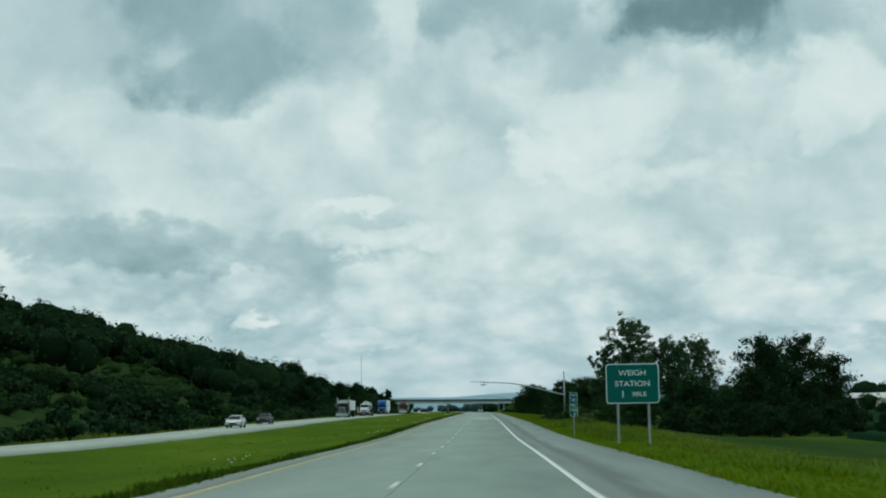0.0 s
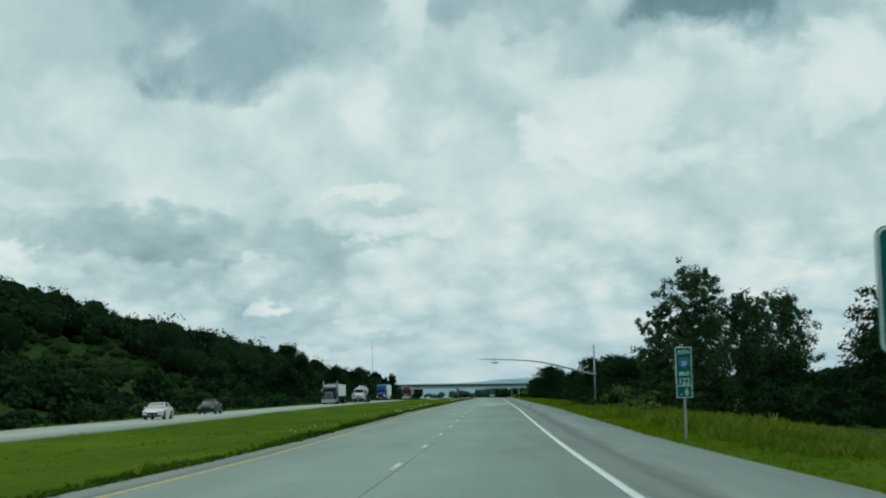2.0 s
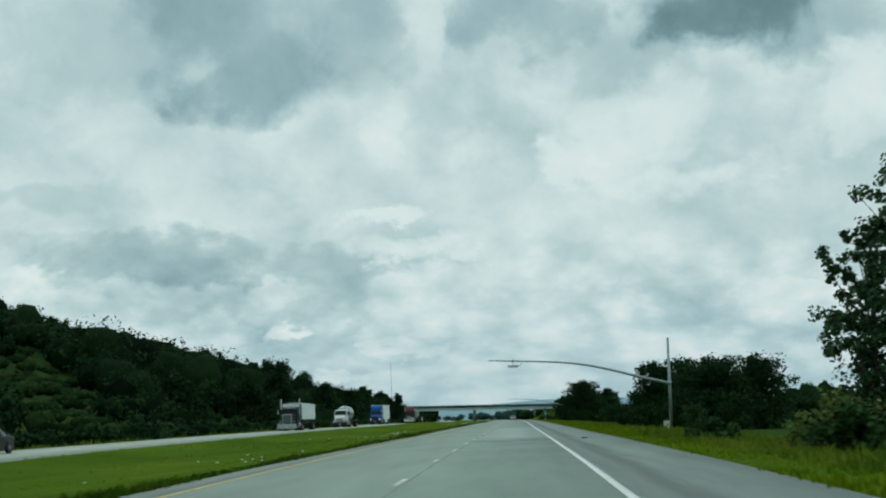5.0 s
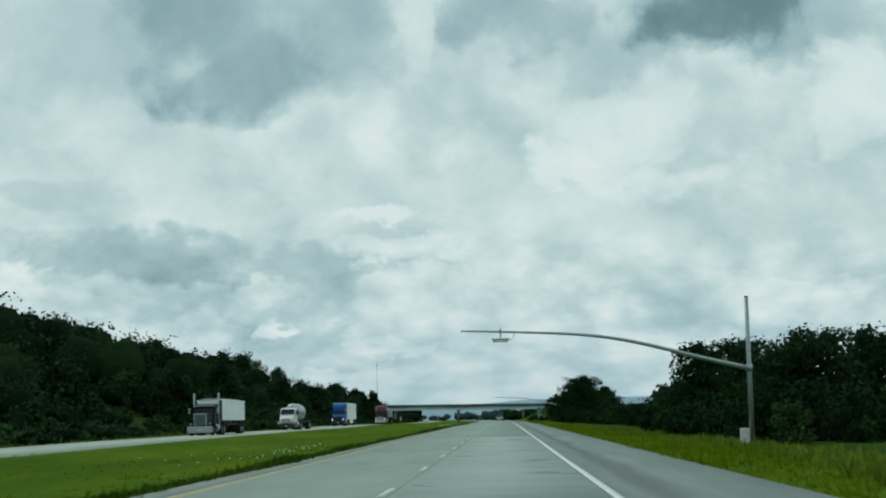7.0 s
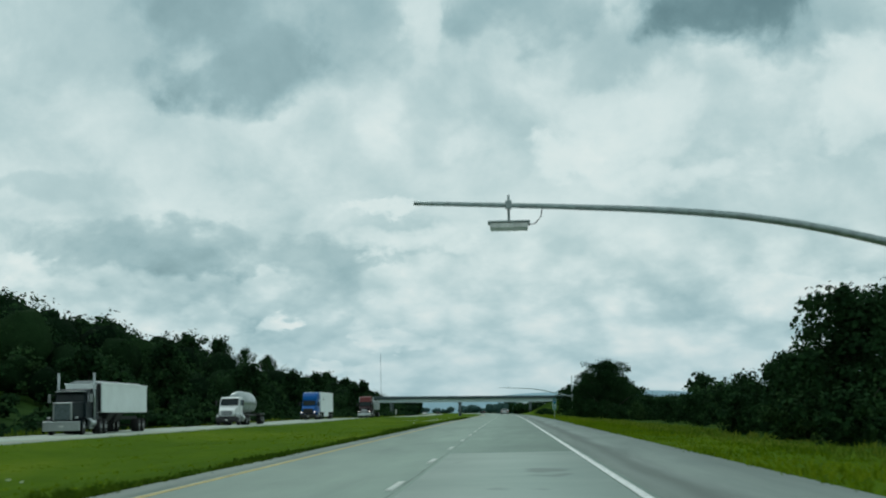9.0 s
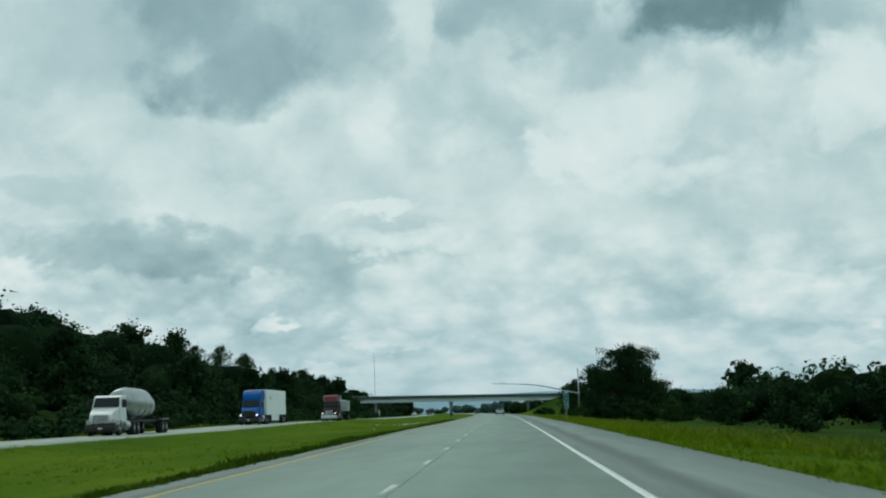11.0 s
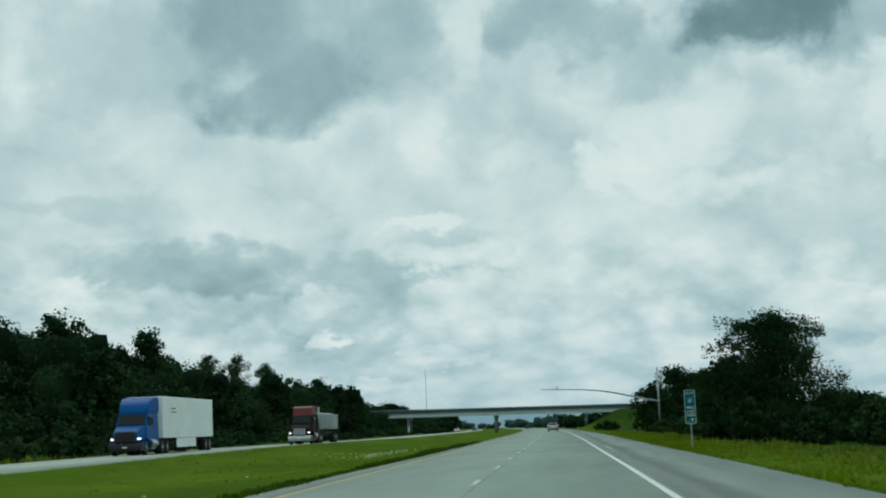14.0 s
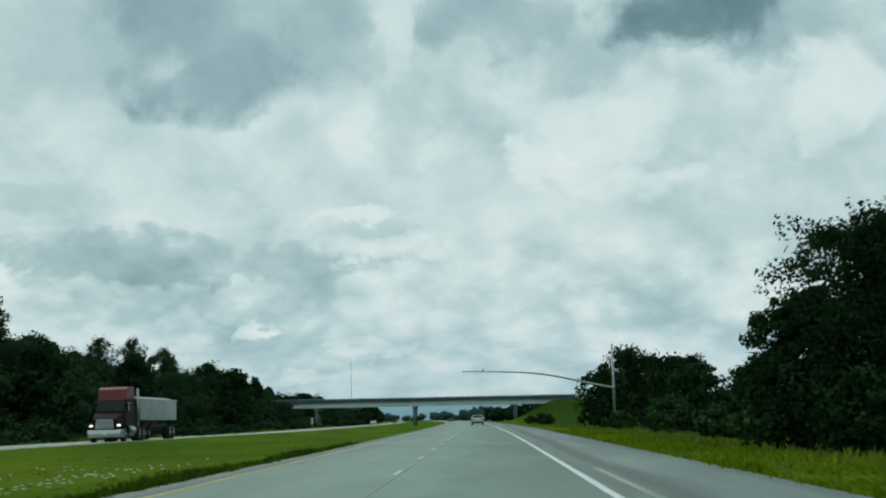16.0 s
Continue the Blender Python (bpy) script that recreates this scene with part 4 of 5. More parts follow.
# trees that stand out along the foot of the hill and on the skyline
for k, (x, y, h, wd) in enumerate(((-42, 205, 4.2, 5.5), (-44, 262, 4.8, 6), (-45, 342, 7.5, 7), (-43, 392, 8.5, 7), (-47, 448, 10.5, 8), (-44, 505, 10, 8), (-43, 560, 10, 7.5), (-45, 612, 11, 8), (-35.8, 648, 11.6, 5.6), (-38.6, 655, 10.0, 4.4),
                                   (-46, 708, 12, 7.5), (-54, 735, 13, 8), (-47, 752, 11.5, 6), (-66, 560, 14, 9), (-74, 640, 14.5, 10), (-57.6, 757, 11.0, 9.5), (-107, 913, 21.5, 13), (-116, 905, 19, 13), (-98, 922, 19, 11), (-104, 966, 18, 8), (-90, 950, 14, 10), (-140, 1000, 17, 13))):
    tree("tree", x + float(bend(y)), y, h, wd, 500 + k, M_LEAF, "dark green broadleaf tree at the foot of the wooded hill", 48, 24, 0.48, 0.1, 0.42, "hill foot trees", 0.2, 0.4, True)
# far woods on our right and beyond the bridge
spots = []
for k in range(250):
    y = rng.uniform(345, 790)
    x = rng.uniform(22 if 350 < y < 436 or 475 < y < 600 else 30, 90)
    spots.append((x, y, ground_at(x, y) - 0.4, rng.uniform(3.2, 6.0), rng.uniform(4.5, 7)))
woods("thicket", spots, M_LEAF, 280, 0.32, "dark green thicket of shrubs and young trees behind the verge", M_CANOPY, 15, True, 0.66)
spots = []
for k in range(420):
    y = rng.uniform(560, 1900)
    x = rng.uniform(70, 420) + (y - 560) * 0.12
    spots.append((x, y, ground_at(x, y) - 0.4, rng.uniform(7, 12), rng.uniform(8, 13)))
for k in range(60):
    y = rng.uniform(860, 1500)
    x = rng.uniform(16, 60) + float(bend(y)) + (y - 860) * 0.02
    spots.append((x, y, ground_at(x, y) - 0.4, rng.uniform(5, 7.5) + (3.0 if y > 1050 else 0.0), rng.uniform(7, 11)))
for k in range(130):
    y = rng.uniform(900, 1900)
    x = float(bend(y)) - rng.uniform(36, 150)
    spots.append((x, y, ground_at(x, y) - 0.4, rng.uniform(6, 12), rng.uniform(7, 11)))
for k in range(60):
    x = rng.uniform(110, 260)
    y = rng.uniform(640, 760)
    spots.append((x, y, ground_at(x, y) - 0.4, rng.uniform(9, 14), rng.uniform(9, 13)))
woods("far_woods", spots, M_LEAF, 60, 1.0, "dark distant woods across the flat valley", M_CANOPY, 14, False)


# tree lines well beyond the bridge, their leaf colours paled to stand for haze
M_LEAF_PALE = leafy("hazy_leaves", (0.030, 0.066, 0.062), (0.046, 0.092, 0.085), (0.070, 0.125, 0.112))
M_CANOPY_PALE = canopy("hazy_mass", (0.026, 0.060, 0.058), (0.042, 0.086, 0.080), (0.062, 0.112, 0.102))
spots = []
while len(spots) < 150:
    y = rng.uniform(1250, 2100)
    x = rng.uniform(-190, 170)
    if -38 < x < 14:
        continue
    x += float(bend(y))
    spots.append((x, y, ground_at(x, y) - 0.4, rng.uniform(6, 13), rng.uniform(8, 14)))
for k in range(60):
    y = rng.uniform(2150, 2500)
    x = float(bend(y)) + rng.uniform(-150, 150)
    spots.append((x, y, ground_at(x, y) - 0.4, rng.uniform(7, 14), rng.uniform(10, 18)))
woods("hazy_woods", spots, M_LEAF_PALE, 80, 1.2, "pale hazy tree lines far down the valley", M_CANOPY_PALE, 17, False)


def blades(name, n, x0, x1, y0, y1, low, high, mat, label, seed, edge=0.0, broad=0.05):
    """Grass blades: one narrow bent triangle pair each, in tufts."""
    rng = np.random.default_rng(seed)
    tufts = n // 5
    cx = x0 + (x1 - x0) * rng.random(tufts)
    if edge:
        cx = np.where(rng.random(tufts) < edge, x0 + (x1 - x0) * rng.random(tufts) ** 3, cx)
    cy = rng.uniform(y0, y1, tufts)
    x = np.repeat(cx, 5) + rng.normal(scale=0.10, size=tufts * 5)
    y = np.repeat(cy, 5) + rng.normal(scale=0.10, size=tufts * 5)
    h = np.repeat(rng.uniform(low, high, tufts), 5) * rng.uniform(0.6, 1.2, tufts * 5)
    # patches of thin and of rank growth
    h = h * (0.35 + 0.9 * np.clip(0.5 + 0.5 * np.sin(x * 0.9 + 1.3 * np.sin(y * 0.11)) * np.sin(y * 0.27 + x * 0.4) + 0.3 * np.sin(y * 0.061), 0, 1.3))
    x = x + bend(y)
    z = land(x, y) - 0.01
    a = rng.uniform(0, 2 * np.pi, tufts * 5)
    wd = 0.02 + h * broad
    ux, uy = np.cos(a) * wd, np.sin(a) * wd
    lx, ly = rng.normal(scale=0.3, size=(2, tufts * 5)) * h
    v = np.stack([np.stack([x - ux, y - uy, z], 1), np.stack([x + ux, y + uy, z], 1), np.stack([x + lx * 0.4 + ux * 0.8, y + ly * 0.4 + uy * 0.8, z + h * 0.6], 1), np.stack([x + lx, y + ly, z + h], 1)], 1)
    ob = mesh_from(name, v.reshape(-1, 3), np.arange(4 * len(x)).reshape(-1, 4), mat)
    return tagged(ob, label, "grass", kind="stuff")


blades("median_grass", 45000, L_EDGE - 0.02, L_EDGE - 0.7, 8, 480, 0.06, 0.20, M_BLADE, "dark green grass tufts leaning over the edge of the median", 21, 0.7)
blades("median_grass_inner", 22000, L_EDGE - 0.6, FAR_IN + 0.2, 20, 520, 0.04, 0.11, M_TURF, "scattered grass tufts across the mown median", 22)
blades("verge_grass", 50000, R_EDGE + 0.05, R_EDGE + 4.0, 12, 520, 0.06, 0.20, M_TURF, "short green grass along the hard shoulder", 23, 0.4)
blades("tall_grass", 36000, R_EDGE + 2.8, R_EDGE + 9.5, 50, 620, 0.08, 0.36, M_TALL, "tall yellowish uncut grass and weeds in the verge", 24)
blades("verge_weeds", 45000, R_EDGE + 1.6, R_EDGE + 8.0, 82, 205, 0.12, 0.52, M_TALL, "tall yellow-green weeds round the sign posts in the verge", 26, 0.0, 0.02)
blades("far_verge_grass", 20000, FAR_OUT - 0.3, FAR_OUT - 4.0, 80, 780, 0.15, 0.45, M_TALL, "tall weeds between the opposite carriageway and the trees", 25)


def flowers(seed):
    rng = np.random.default_rng(seed)
    V, F, k = [], [], 0
    for cx, cy, sx, sy, n in ((-8.2, 436, 0.7, 6, 64), (-12.5, 446, 1.6, 5, 12), (-6.1, 50, 0.3, 3.5, 8), (-7.0, 236, 0.8, 5, 26), (-9.5, 247, 2, 5, 12), (-6.0, 165, 0.6, 4, 10), (-7.5, 395, 1.2, 10, 3), (-6.4, 120, 0.4, 4, 6)):
        for _ in range(n):
            x, y = rng.normal(cx, sx), rng.normal(cy, sy)
            x += float(bend(y))
            z = ground_at(x, y) + rng.uniform(0.12, 0.28)
            r = rng.uniform(0.014, 0.030)
            V += [(x - r, y, z), (x, y - r, z + 0.02), (x + r, y, z), (x, y + r, z + 0.02)]
            F.append((k, k + 1, k + 2, k + 3))
            V += [(x - r * 1.5, y, z - 0.016), (x + r * 1.4, y, z - 0.018), (x + r * 1.2, y + 0.01, z + 0.020), (x - r * 1.3, y + 0.01, z + 0.018)]
            F.append((k + 4, k + 5, k + 6, k + 7))
            k += 8
    return tagged(mesh_from("wildflowers", V, F, M_FLOWER), "small white wildflowers scattered in the median grass", "flowers", kind="stuff")


M_FLOWER = plain("white_petals", (0.72, 0.74, 0.62), 0.7)
flowers(31)

# crop field, farm shed and a far mast
M_CROP = grassy("crop", (0.004, 0.024, 0.008), (0.007, 0.034, 0.012), (0.012, 0.048, 0.016), 1.5)
for x0, y0, y1 in ((34.0, -20, 146), (44, 160, 640)):
    tagged(sheet("crop_field", np.concatenate([[x0, x0 + 0.15], np.arange(x0 + 1.5, 420, 6.0)]), np.arange(y0, y1, 6.0), lambda x, y: land(x, y) + np.where(x < x0 + 0.1, -0.1, 0.55 + 0.05 * np.sin(x * 6)), M_CROP, False), "dark green crop field beyond the roadside trees", "field", kind="structure")
M_SHED = plain("shed_yellow", (0.62, 0.60, 0.36), 0.6)
M_SHEDROOF = plain("shed_roof", (0.66, 0.68, 0.66), 0.5)


def shed(x, y, wd, dp, ht, wall, roof, label, group=""):
    t = thing("shed", x, y, ground_at(x, y) - 0.1, label, "building", group)
    part("wall", boxm(-wd / 2, -dp / 2, 0, wd / 2, dp / 2, ht), wall, t)
    bm = bmesh.new()
    pts = [(-wd / 2 - 0.4, -dp / 2 - 0.4, ht), (wd / 2 + 0.4, -dp / 2 - 0.4, ht), (wd / 2 + 0.4, dp / 2 + 0.4, ht), (-wd / 2 - 0.4, dp / 2 + 0.4, ht), (-wd / 2 - 0.4, 0, ht + dp * 0.22), (wd / 2 + 0.4, 0, ht + dp * 0.22)]
    v = [bm.verts.new(p) for p in pts]
    for q in ((0, 1, 5, 4), (2, 3, 4, 5), (3, 0, 4), (1, 2, 5), (3, 2, 1, 0)):
        bm.faces.new([v[i] for i in q])
    bmesh.ops.recalc_face_normals(bm, faces=bm.faces)
    part("roof", bm, roof, t)
    part("door", boxm(wd * 0.2, -dp / 2 - 0.06, 0, wd * 0.2 + min(4, wd * 0.3), -dp / 2 - 0.004, ht * 0.8), roof, t)


shed(128, 520, 14.0, 8.0, 3.6, M_SHED, M_SHEDROOF, "pale yellow farm shed with light metal roof beyond the field")
# colours of the far buildings, with bluish distance haze mixed in
M_FARWALL = plain("hazed_far_wall", (0.22, 0.33, 0.37), 0.7)
M_FARROOF = plain("hazed_far_roof", (0.34, 0.44, 0.46), 0.7)
M_FARDARK = plain("hazed_far_dark", (0.09, 0.17, 0.21), 0.7)
for x, y, wd, dp, ht, mt in ((30, 1560, 9, 7, 2.6, M_FARDARK), (-22, 1420, 18, 12, 5, M_FARWALL), (-60, 1380, 16, 12, 5, M_FARDARK), (34, 1290, 24, 14, 5, M_FARWALL), (-42, 1560, 26, 16, 7, M_FARDARK)):
    shed(x + float(bend(y)) + (8 if x > 10 else -40 if x < -10 else 18), y, wd, dp, ht, mt, M_FARROOF if mt is M_FARWALL else M_FARDARK, "low haze-grey commercial building far beyond the overpass", "far buildings")
# the mast's steel is paled in its base colour to suggest haze
M_HAZED = plain("hazed_steel", (0.26, 0.34, 0.38), 0.7)
radio = thing("radio_mast", -345, 4500, ground_at(-345, 4500), "tall thin steel radio mast far beyond the woods", "mast")
part("mast", rodm([(0, 0, 0), (0, 0, 152)], [0.85, 0.50], 6), M_HAZED, radio)
part("antenna", rodm([(0, 0, 152), (0, 0, 160)], 0.4, 6), M_HAZED, radio)
for z in (139, 148):
    part("antenna", rodm([(-2.0, 0, z), (2.0, 0, z)], 0.5, 6), M_HAZED, radio)
# hills in the distance, the blue of the haze put into their colour
M_HILLS = plain("hazed_hills", (0.25, 0.39, 0.46), 0.9, vary=0.05, scale=0.01)
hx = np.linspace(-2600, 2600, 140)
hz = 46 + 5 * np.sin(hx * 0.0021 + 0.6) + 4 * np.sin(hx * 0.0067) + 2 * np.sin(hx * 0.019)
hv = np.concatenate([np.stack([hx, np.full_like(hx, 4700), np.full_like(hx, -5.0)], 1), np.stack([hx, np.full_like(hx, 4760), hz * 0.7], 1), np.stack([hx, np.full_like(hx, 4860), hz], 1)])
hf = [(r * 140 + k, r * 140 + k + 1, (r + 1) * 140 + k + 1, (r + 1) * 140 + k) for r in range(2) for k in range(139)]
tagged(mesh_from("backdrop_hills", hv, hf, M_HILLS, True), "faint hills on the horizon, blue with haze", "hills", kind="structure")


# backs of the marker signs of the other carriageway
def marker_back(x, y):
    base = ground_at(x, y) - 0.1
    t = thing("mile_marker", x, y, base, "pale bare back of a tall narrow marker sign on one post", "sign", "marker sign backs")
    part("panel", boxm(-0.22, -0.01, 1.0, 0.22, 0.01, 2.38, bevel=0.004), M_SIGNBACK, t)
    part("post", boxm(-0.03, -0.07, 0, 0.03, -0.012, 2.3, bevel=0.004), M_GALV, t)


marker_back(-31.1, 413.6)
marker_back(-34.1, 725)


# ---------------------------------------------------------------- vehicles
M_TYRE = plain("tyre_rubber", (0.018, 0.018, 0.018), 0.85, spec=0.2)
M_CHROME = plain("chrome", (0.42, 0.46, 0.46), 0.28, 1.0, vary=0.06)
M_GLASS = plain("dark_glass", (0.008, 0.016, 0.016), 0.08, spec=0.22, vary=0.05)
M_BLACK = plain("black_trim", (0.014, 0.015, 0.016), 0.5, vary=0.2)
M_FRAME = plain("chassis_black", (0.020, 0.020, 0.021), 0.7, vary=0.2)
M_WHITECAR = plain("white_car_paint", (0.72, 0.75, 0.75), 0.25, spec=0.5, vary=0.04)
M_DARKCAR = plain("dark_car_paint", (0.006, 0.012, 0.014), 0.3, spec=0.08, vary=0.06)
M_SILVERCAR = plain("silver_car_paint", (0.42, 0.46, 0.46), 0.3, 0.4, vary=0.05)
M_GREYCAB = plain("slate_cab_paint", (0.007, 0.016, 0.019), 0.45, spec=0.12, vary=0.08)
M_BLUECAB = plain("blue_cab_paint", (0.001, 0.085, 0.30), 0.45, spec=0.08, vary=0.08)
M_WHITECAB = plain("white_cab_paint", (0.62, 0.66, 0.65), 0.3, spec=0.5, vary=0.06)
M_MAROON = plain("maroon_cab_paint", (0.016, 0.007, 0.009), 0.55, spec=0.06, vary=0.12)
M_TRAILER = plain("white_trailer", (0.80, 0.87, 0.87), 0.5, vary=0.04, scale=0.7)
M_STEEL = plain("dull_steel", (0.33, 0.38, 0.38), 0.35, 0.7, vary=0.15, scale=2.0)
M_DULL = plain("dull_grille", (0.09, 0.12, 0.125), 0.5, 0.5, vary=0.2)
M_TARP = plain("grey_tarp", (0.30, 0.33, 0.33), 0.8, vary=0.15, scale=2.0)
M_TAIL = plain("tail_lamp_red", (0.35, 0.01, 0.01), 0.3)


def glowing(name, c, strength):
    m = bpy.data.materials.new(name)
    m.use_nodes = True
    k = Nodes(m.node_tree)
    e = k.add("ShaderNodeEmission", {"Color": (*c, 1), "Strength": strength})
    k.add("ShaderNodeOutputMaterial", {0: e.outputs[0]})
    return m


M_HEAD = glowing("headlamp_lit", (1.0, 0.97, 0.9), 1.6)


def prism(pts, bevel=0.03):
    """A body from a side profile of (y, z, half-width)."""
    bm = bmesh.new()
    a = [bm.verts.new((-h, y, z)) for y, z, h in pts]
    b = [bm.verts.new((h, y, z)) for y, z, h in pts]
    n = len(pts)
    bm.faces.new(a)
    bm.faces.new(b[::-1])
    for i in range(n):
        j = (i + 1) % n
        bm.faces.new((a[j], a[i], b[i], b[j]))
    bmesh.ops.recalc_face_normals(bm, faces=bm.faces)
    if bevel:
        bmesh.ops.bevel(bm, geom=bm.edges[:], offset=bevel, segments=2, affect="EDGES", profile=0.6, clamp_overlap=True)
    for f in bm.faces:
        f.smooth = False
    return bm


def plate(pts, off, thick=0.012):
    """A thin pane laid on a slope: two (y, z, half-width) ends, pushed out by off."""
    (y0, z0, h0), (y1, z1, h1) = pts
    n = Vector((0, -(z1 - z0), (y1 - y0))).normalized()
    if n.y > 0 and y1 > y0:
        n = -n
    bm = bmesh.new()
    lo = n * off
    hi = n * (off + thick)
    q = [Vector((-h0, y0, z0)), Vector((h0, y0, z0)), Vector((h1, y1, z1)), Vector((-h1, y1, z1))]
    a = [bm.verts.new(p + lo) for p in q]
    b = [bm.verts.new(p + hi) for p in q]
    bm.faces.new(a[::-1])
    bm.faces.new(b)
    for i in range(4):
        bm.faces.new((a[i], a[(i + 1) % 4], b[(i + 1) % 4], b[i]))
    bmesh.ops.recalc_face_normals(bm, faces=bm.faces)
    return bm


WHEELS = {}


def lathe(prof, sides=22):
    """Turns a profile of (x, r) about the x axis."""
    bm = bmesh.new()
    rings = [[bm.verts.new((x, r * math.cos(2 * math.pi * k / sides), r * math.sin(2 * math.pi * k / sides))) for k in range(sides)] for x, r in prof]
    for a, b in zip(rings, rings[1:]):
        for k in range(sides):
            f = bm.faces.new((a[k], a[(k + 1) % sides], b[(k + 1) % sides], b[k]))
            f.smooth = True
    bm.faces.new(rings[0])
    bm.faces.new(rings[-1])
    bmesh.ops.recalc_face_normals(bm, faces=bm.faces)
    return bm


def wheel(parent, x, y, r, wd, rim=None):
    key = (r, wd, (rim or M_CHROME).name)
    if key not in WHEELS:
        me = bpy.data.meshes.new("wheel")
        b = lathe([(-wd / 2, r * 0.62), (-wd / 2, r * 0.93), (-wd / 2 + 0.03, r), (wd / 2 - 0.03, r), (wd / 2, r * 0.93), (wd / 2, r * 0.62)])
        b.to_mesh(me)
        b.free()
        me.materials.append(M_TYRE)
        mr = bpy.data.meshes.new("rim")
        b = lathe([(-wd / 2 - 0.006, r * 0.10), (-wd / 2 - 0.01, r * 0.25), (-wd / 2 + 0.05, r * 0.35), (-wd / 2 - 0.008, r * 0.60), (-wd / 2 + 0.02, r * 0.61), (wd / 2 - 0.02, r * 0.61), (wd / 2 + 0.008, r * 0.60), (wd / 2 - 0.05, r * 0.35), (wd / 2 + 0.01, r * 0.25), (wd / 2 + 0.006, r * 0.10)])
        b.to_mesh(mr)
        b.free()
        mr.materials.append(rim or M_CHROME)
        WHEELS[key] = (me, mr)
    me, mr = WHEELS[key]
    wob = new("wheel", me)
    wob.parent, wob.location = parent, (x, y, r)
    ro = new("rim", mr)
    ro.parent = wob
    return wob


def car(x, y, paint, label, turn=0.0, lift=0.0, lit=False):
    t = thing("car", x, y, float((far_gz if x < -15 else gz)(y)) + 0.02 + lift, label, "car", turn=turn)
    body = part("body", prism([(0.05, 0.26, 0.80), (-0.04, 0.45, 0.86), (-0.02, 0.64, 0.90), (0.22, 0.80, 0.88), (1.25, 0.97, 0.90), (2.6, 1.0, 0.91), (4.1, 1.03, 0.88), (4.72, 0.98, 0.80), (4.82, 0.62, 0.88), (4.76, 0.28, 0.82), (3.0, 0.22, 0.84)], 0.06), paint, t)
    part("cabin", prism([(1.18, 0.95, 0.80), (2.02, 1.41, 0.60), (3.15, 1.43, 0.60), (4.15, 1.0, 0.77)], 0.03), M_GLASS, t, "dark tinted windows")
    part("roof", prism([(1.90, 1.385, 0.61), (2.10, 1.445, 0.56), (3.05, 1.465, 0.56), (3.30, 1.405, 0.61)], 0.02), paint, t)
    for s in (-1, 1):
        bm = bmesh.new()
        rod(bm, [(s * 0.80, 1.20, 0.95), (s * 0.605, 2.0, 1.41)], 0.035, 6)
        part("pillar", bm, paint, t)
        part("pillar", rodm([(s * 0.77, 4.12, 1.0), (s * 0.605, 3.2, 1.42)], 0.05, 6), paint, t)
        part("pillar", rodm([(s * 0.81, 2.65, 0.98), (s * 0.61, 2.6, 1.43)], 0.03, 6), M_BLACK, t)
        mirror = part("mirror", boxm(s * 0.98 - 0.1, 1.45, 0.96, s * 0.98 + 0.1, 1.60, 1.10, bevel=0.02), paint, t)
        part("headlight", boxm(s * 0.66 - 0.17, -0.05, 0.60, s * 0.66 + 0.17, 0.12, 0.73, bevel=0.02), M_HEAD if lit else M_CHROME, t, "clear headlight")
        part("tail_light", boxm(s * 0.66 - 0.16, 4.70, 0.74, s * 0.66 + 0.16, 4.84, 0.90, bevel=0.02), M_TAIL, t, "red tail light")
        for yy in (0.92, 3.75):
            arch = part("wheel_arch", lathe([(s * 0.80, 0.40), (s * 0.905, 0.40)]), M_BLACK, t)
            arch.location = (0, yy, 0.36)
            wheel(t, s * 0.80, yy, 0.335, 0.22)
    part("grille", boxm(-0.46, -0.075, 0.44, 0.46, 0.0, 0.62, bevel=0.01), M_BLACK, t, "black grille")
    part("bumper", boxm(-0.80, -0.085, 0.27, 0.80, 0.05, 0.40, bevel=0.03), M_BLACK, t)
    part("number_plate", boxm(-0.16, 4.83, 0.66, 0.16, 4.85, 0.78), M_SIGNBACK, t)
    part("rear_bumper", boxm(-0.80, 4.72, 0.28, 0.80, 4.87, 0.48, bevel=0.03), M_BLACK, t)
    return t


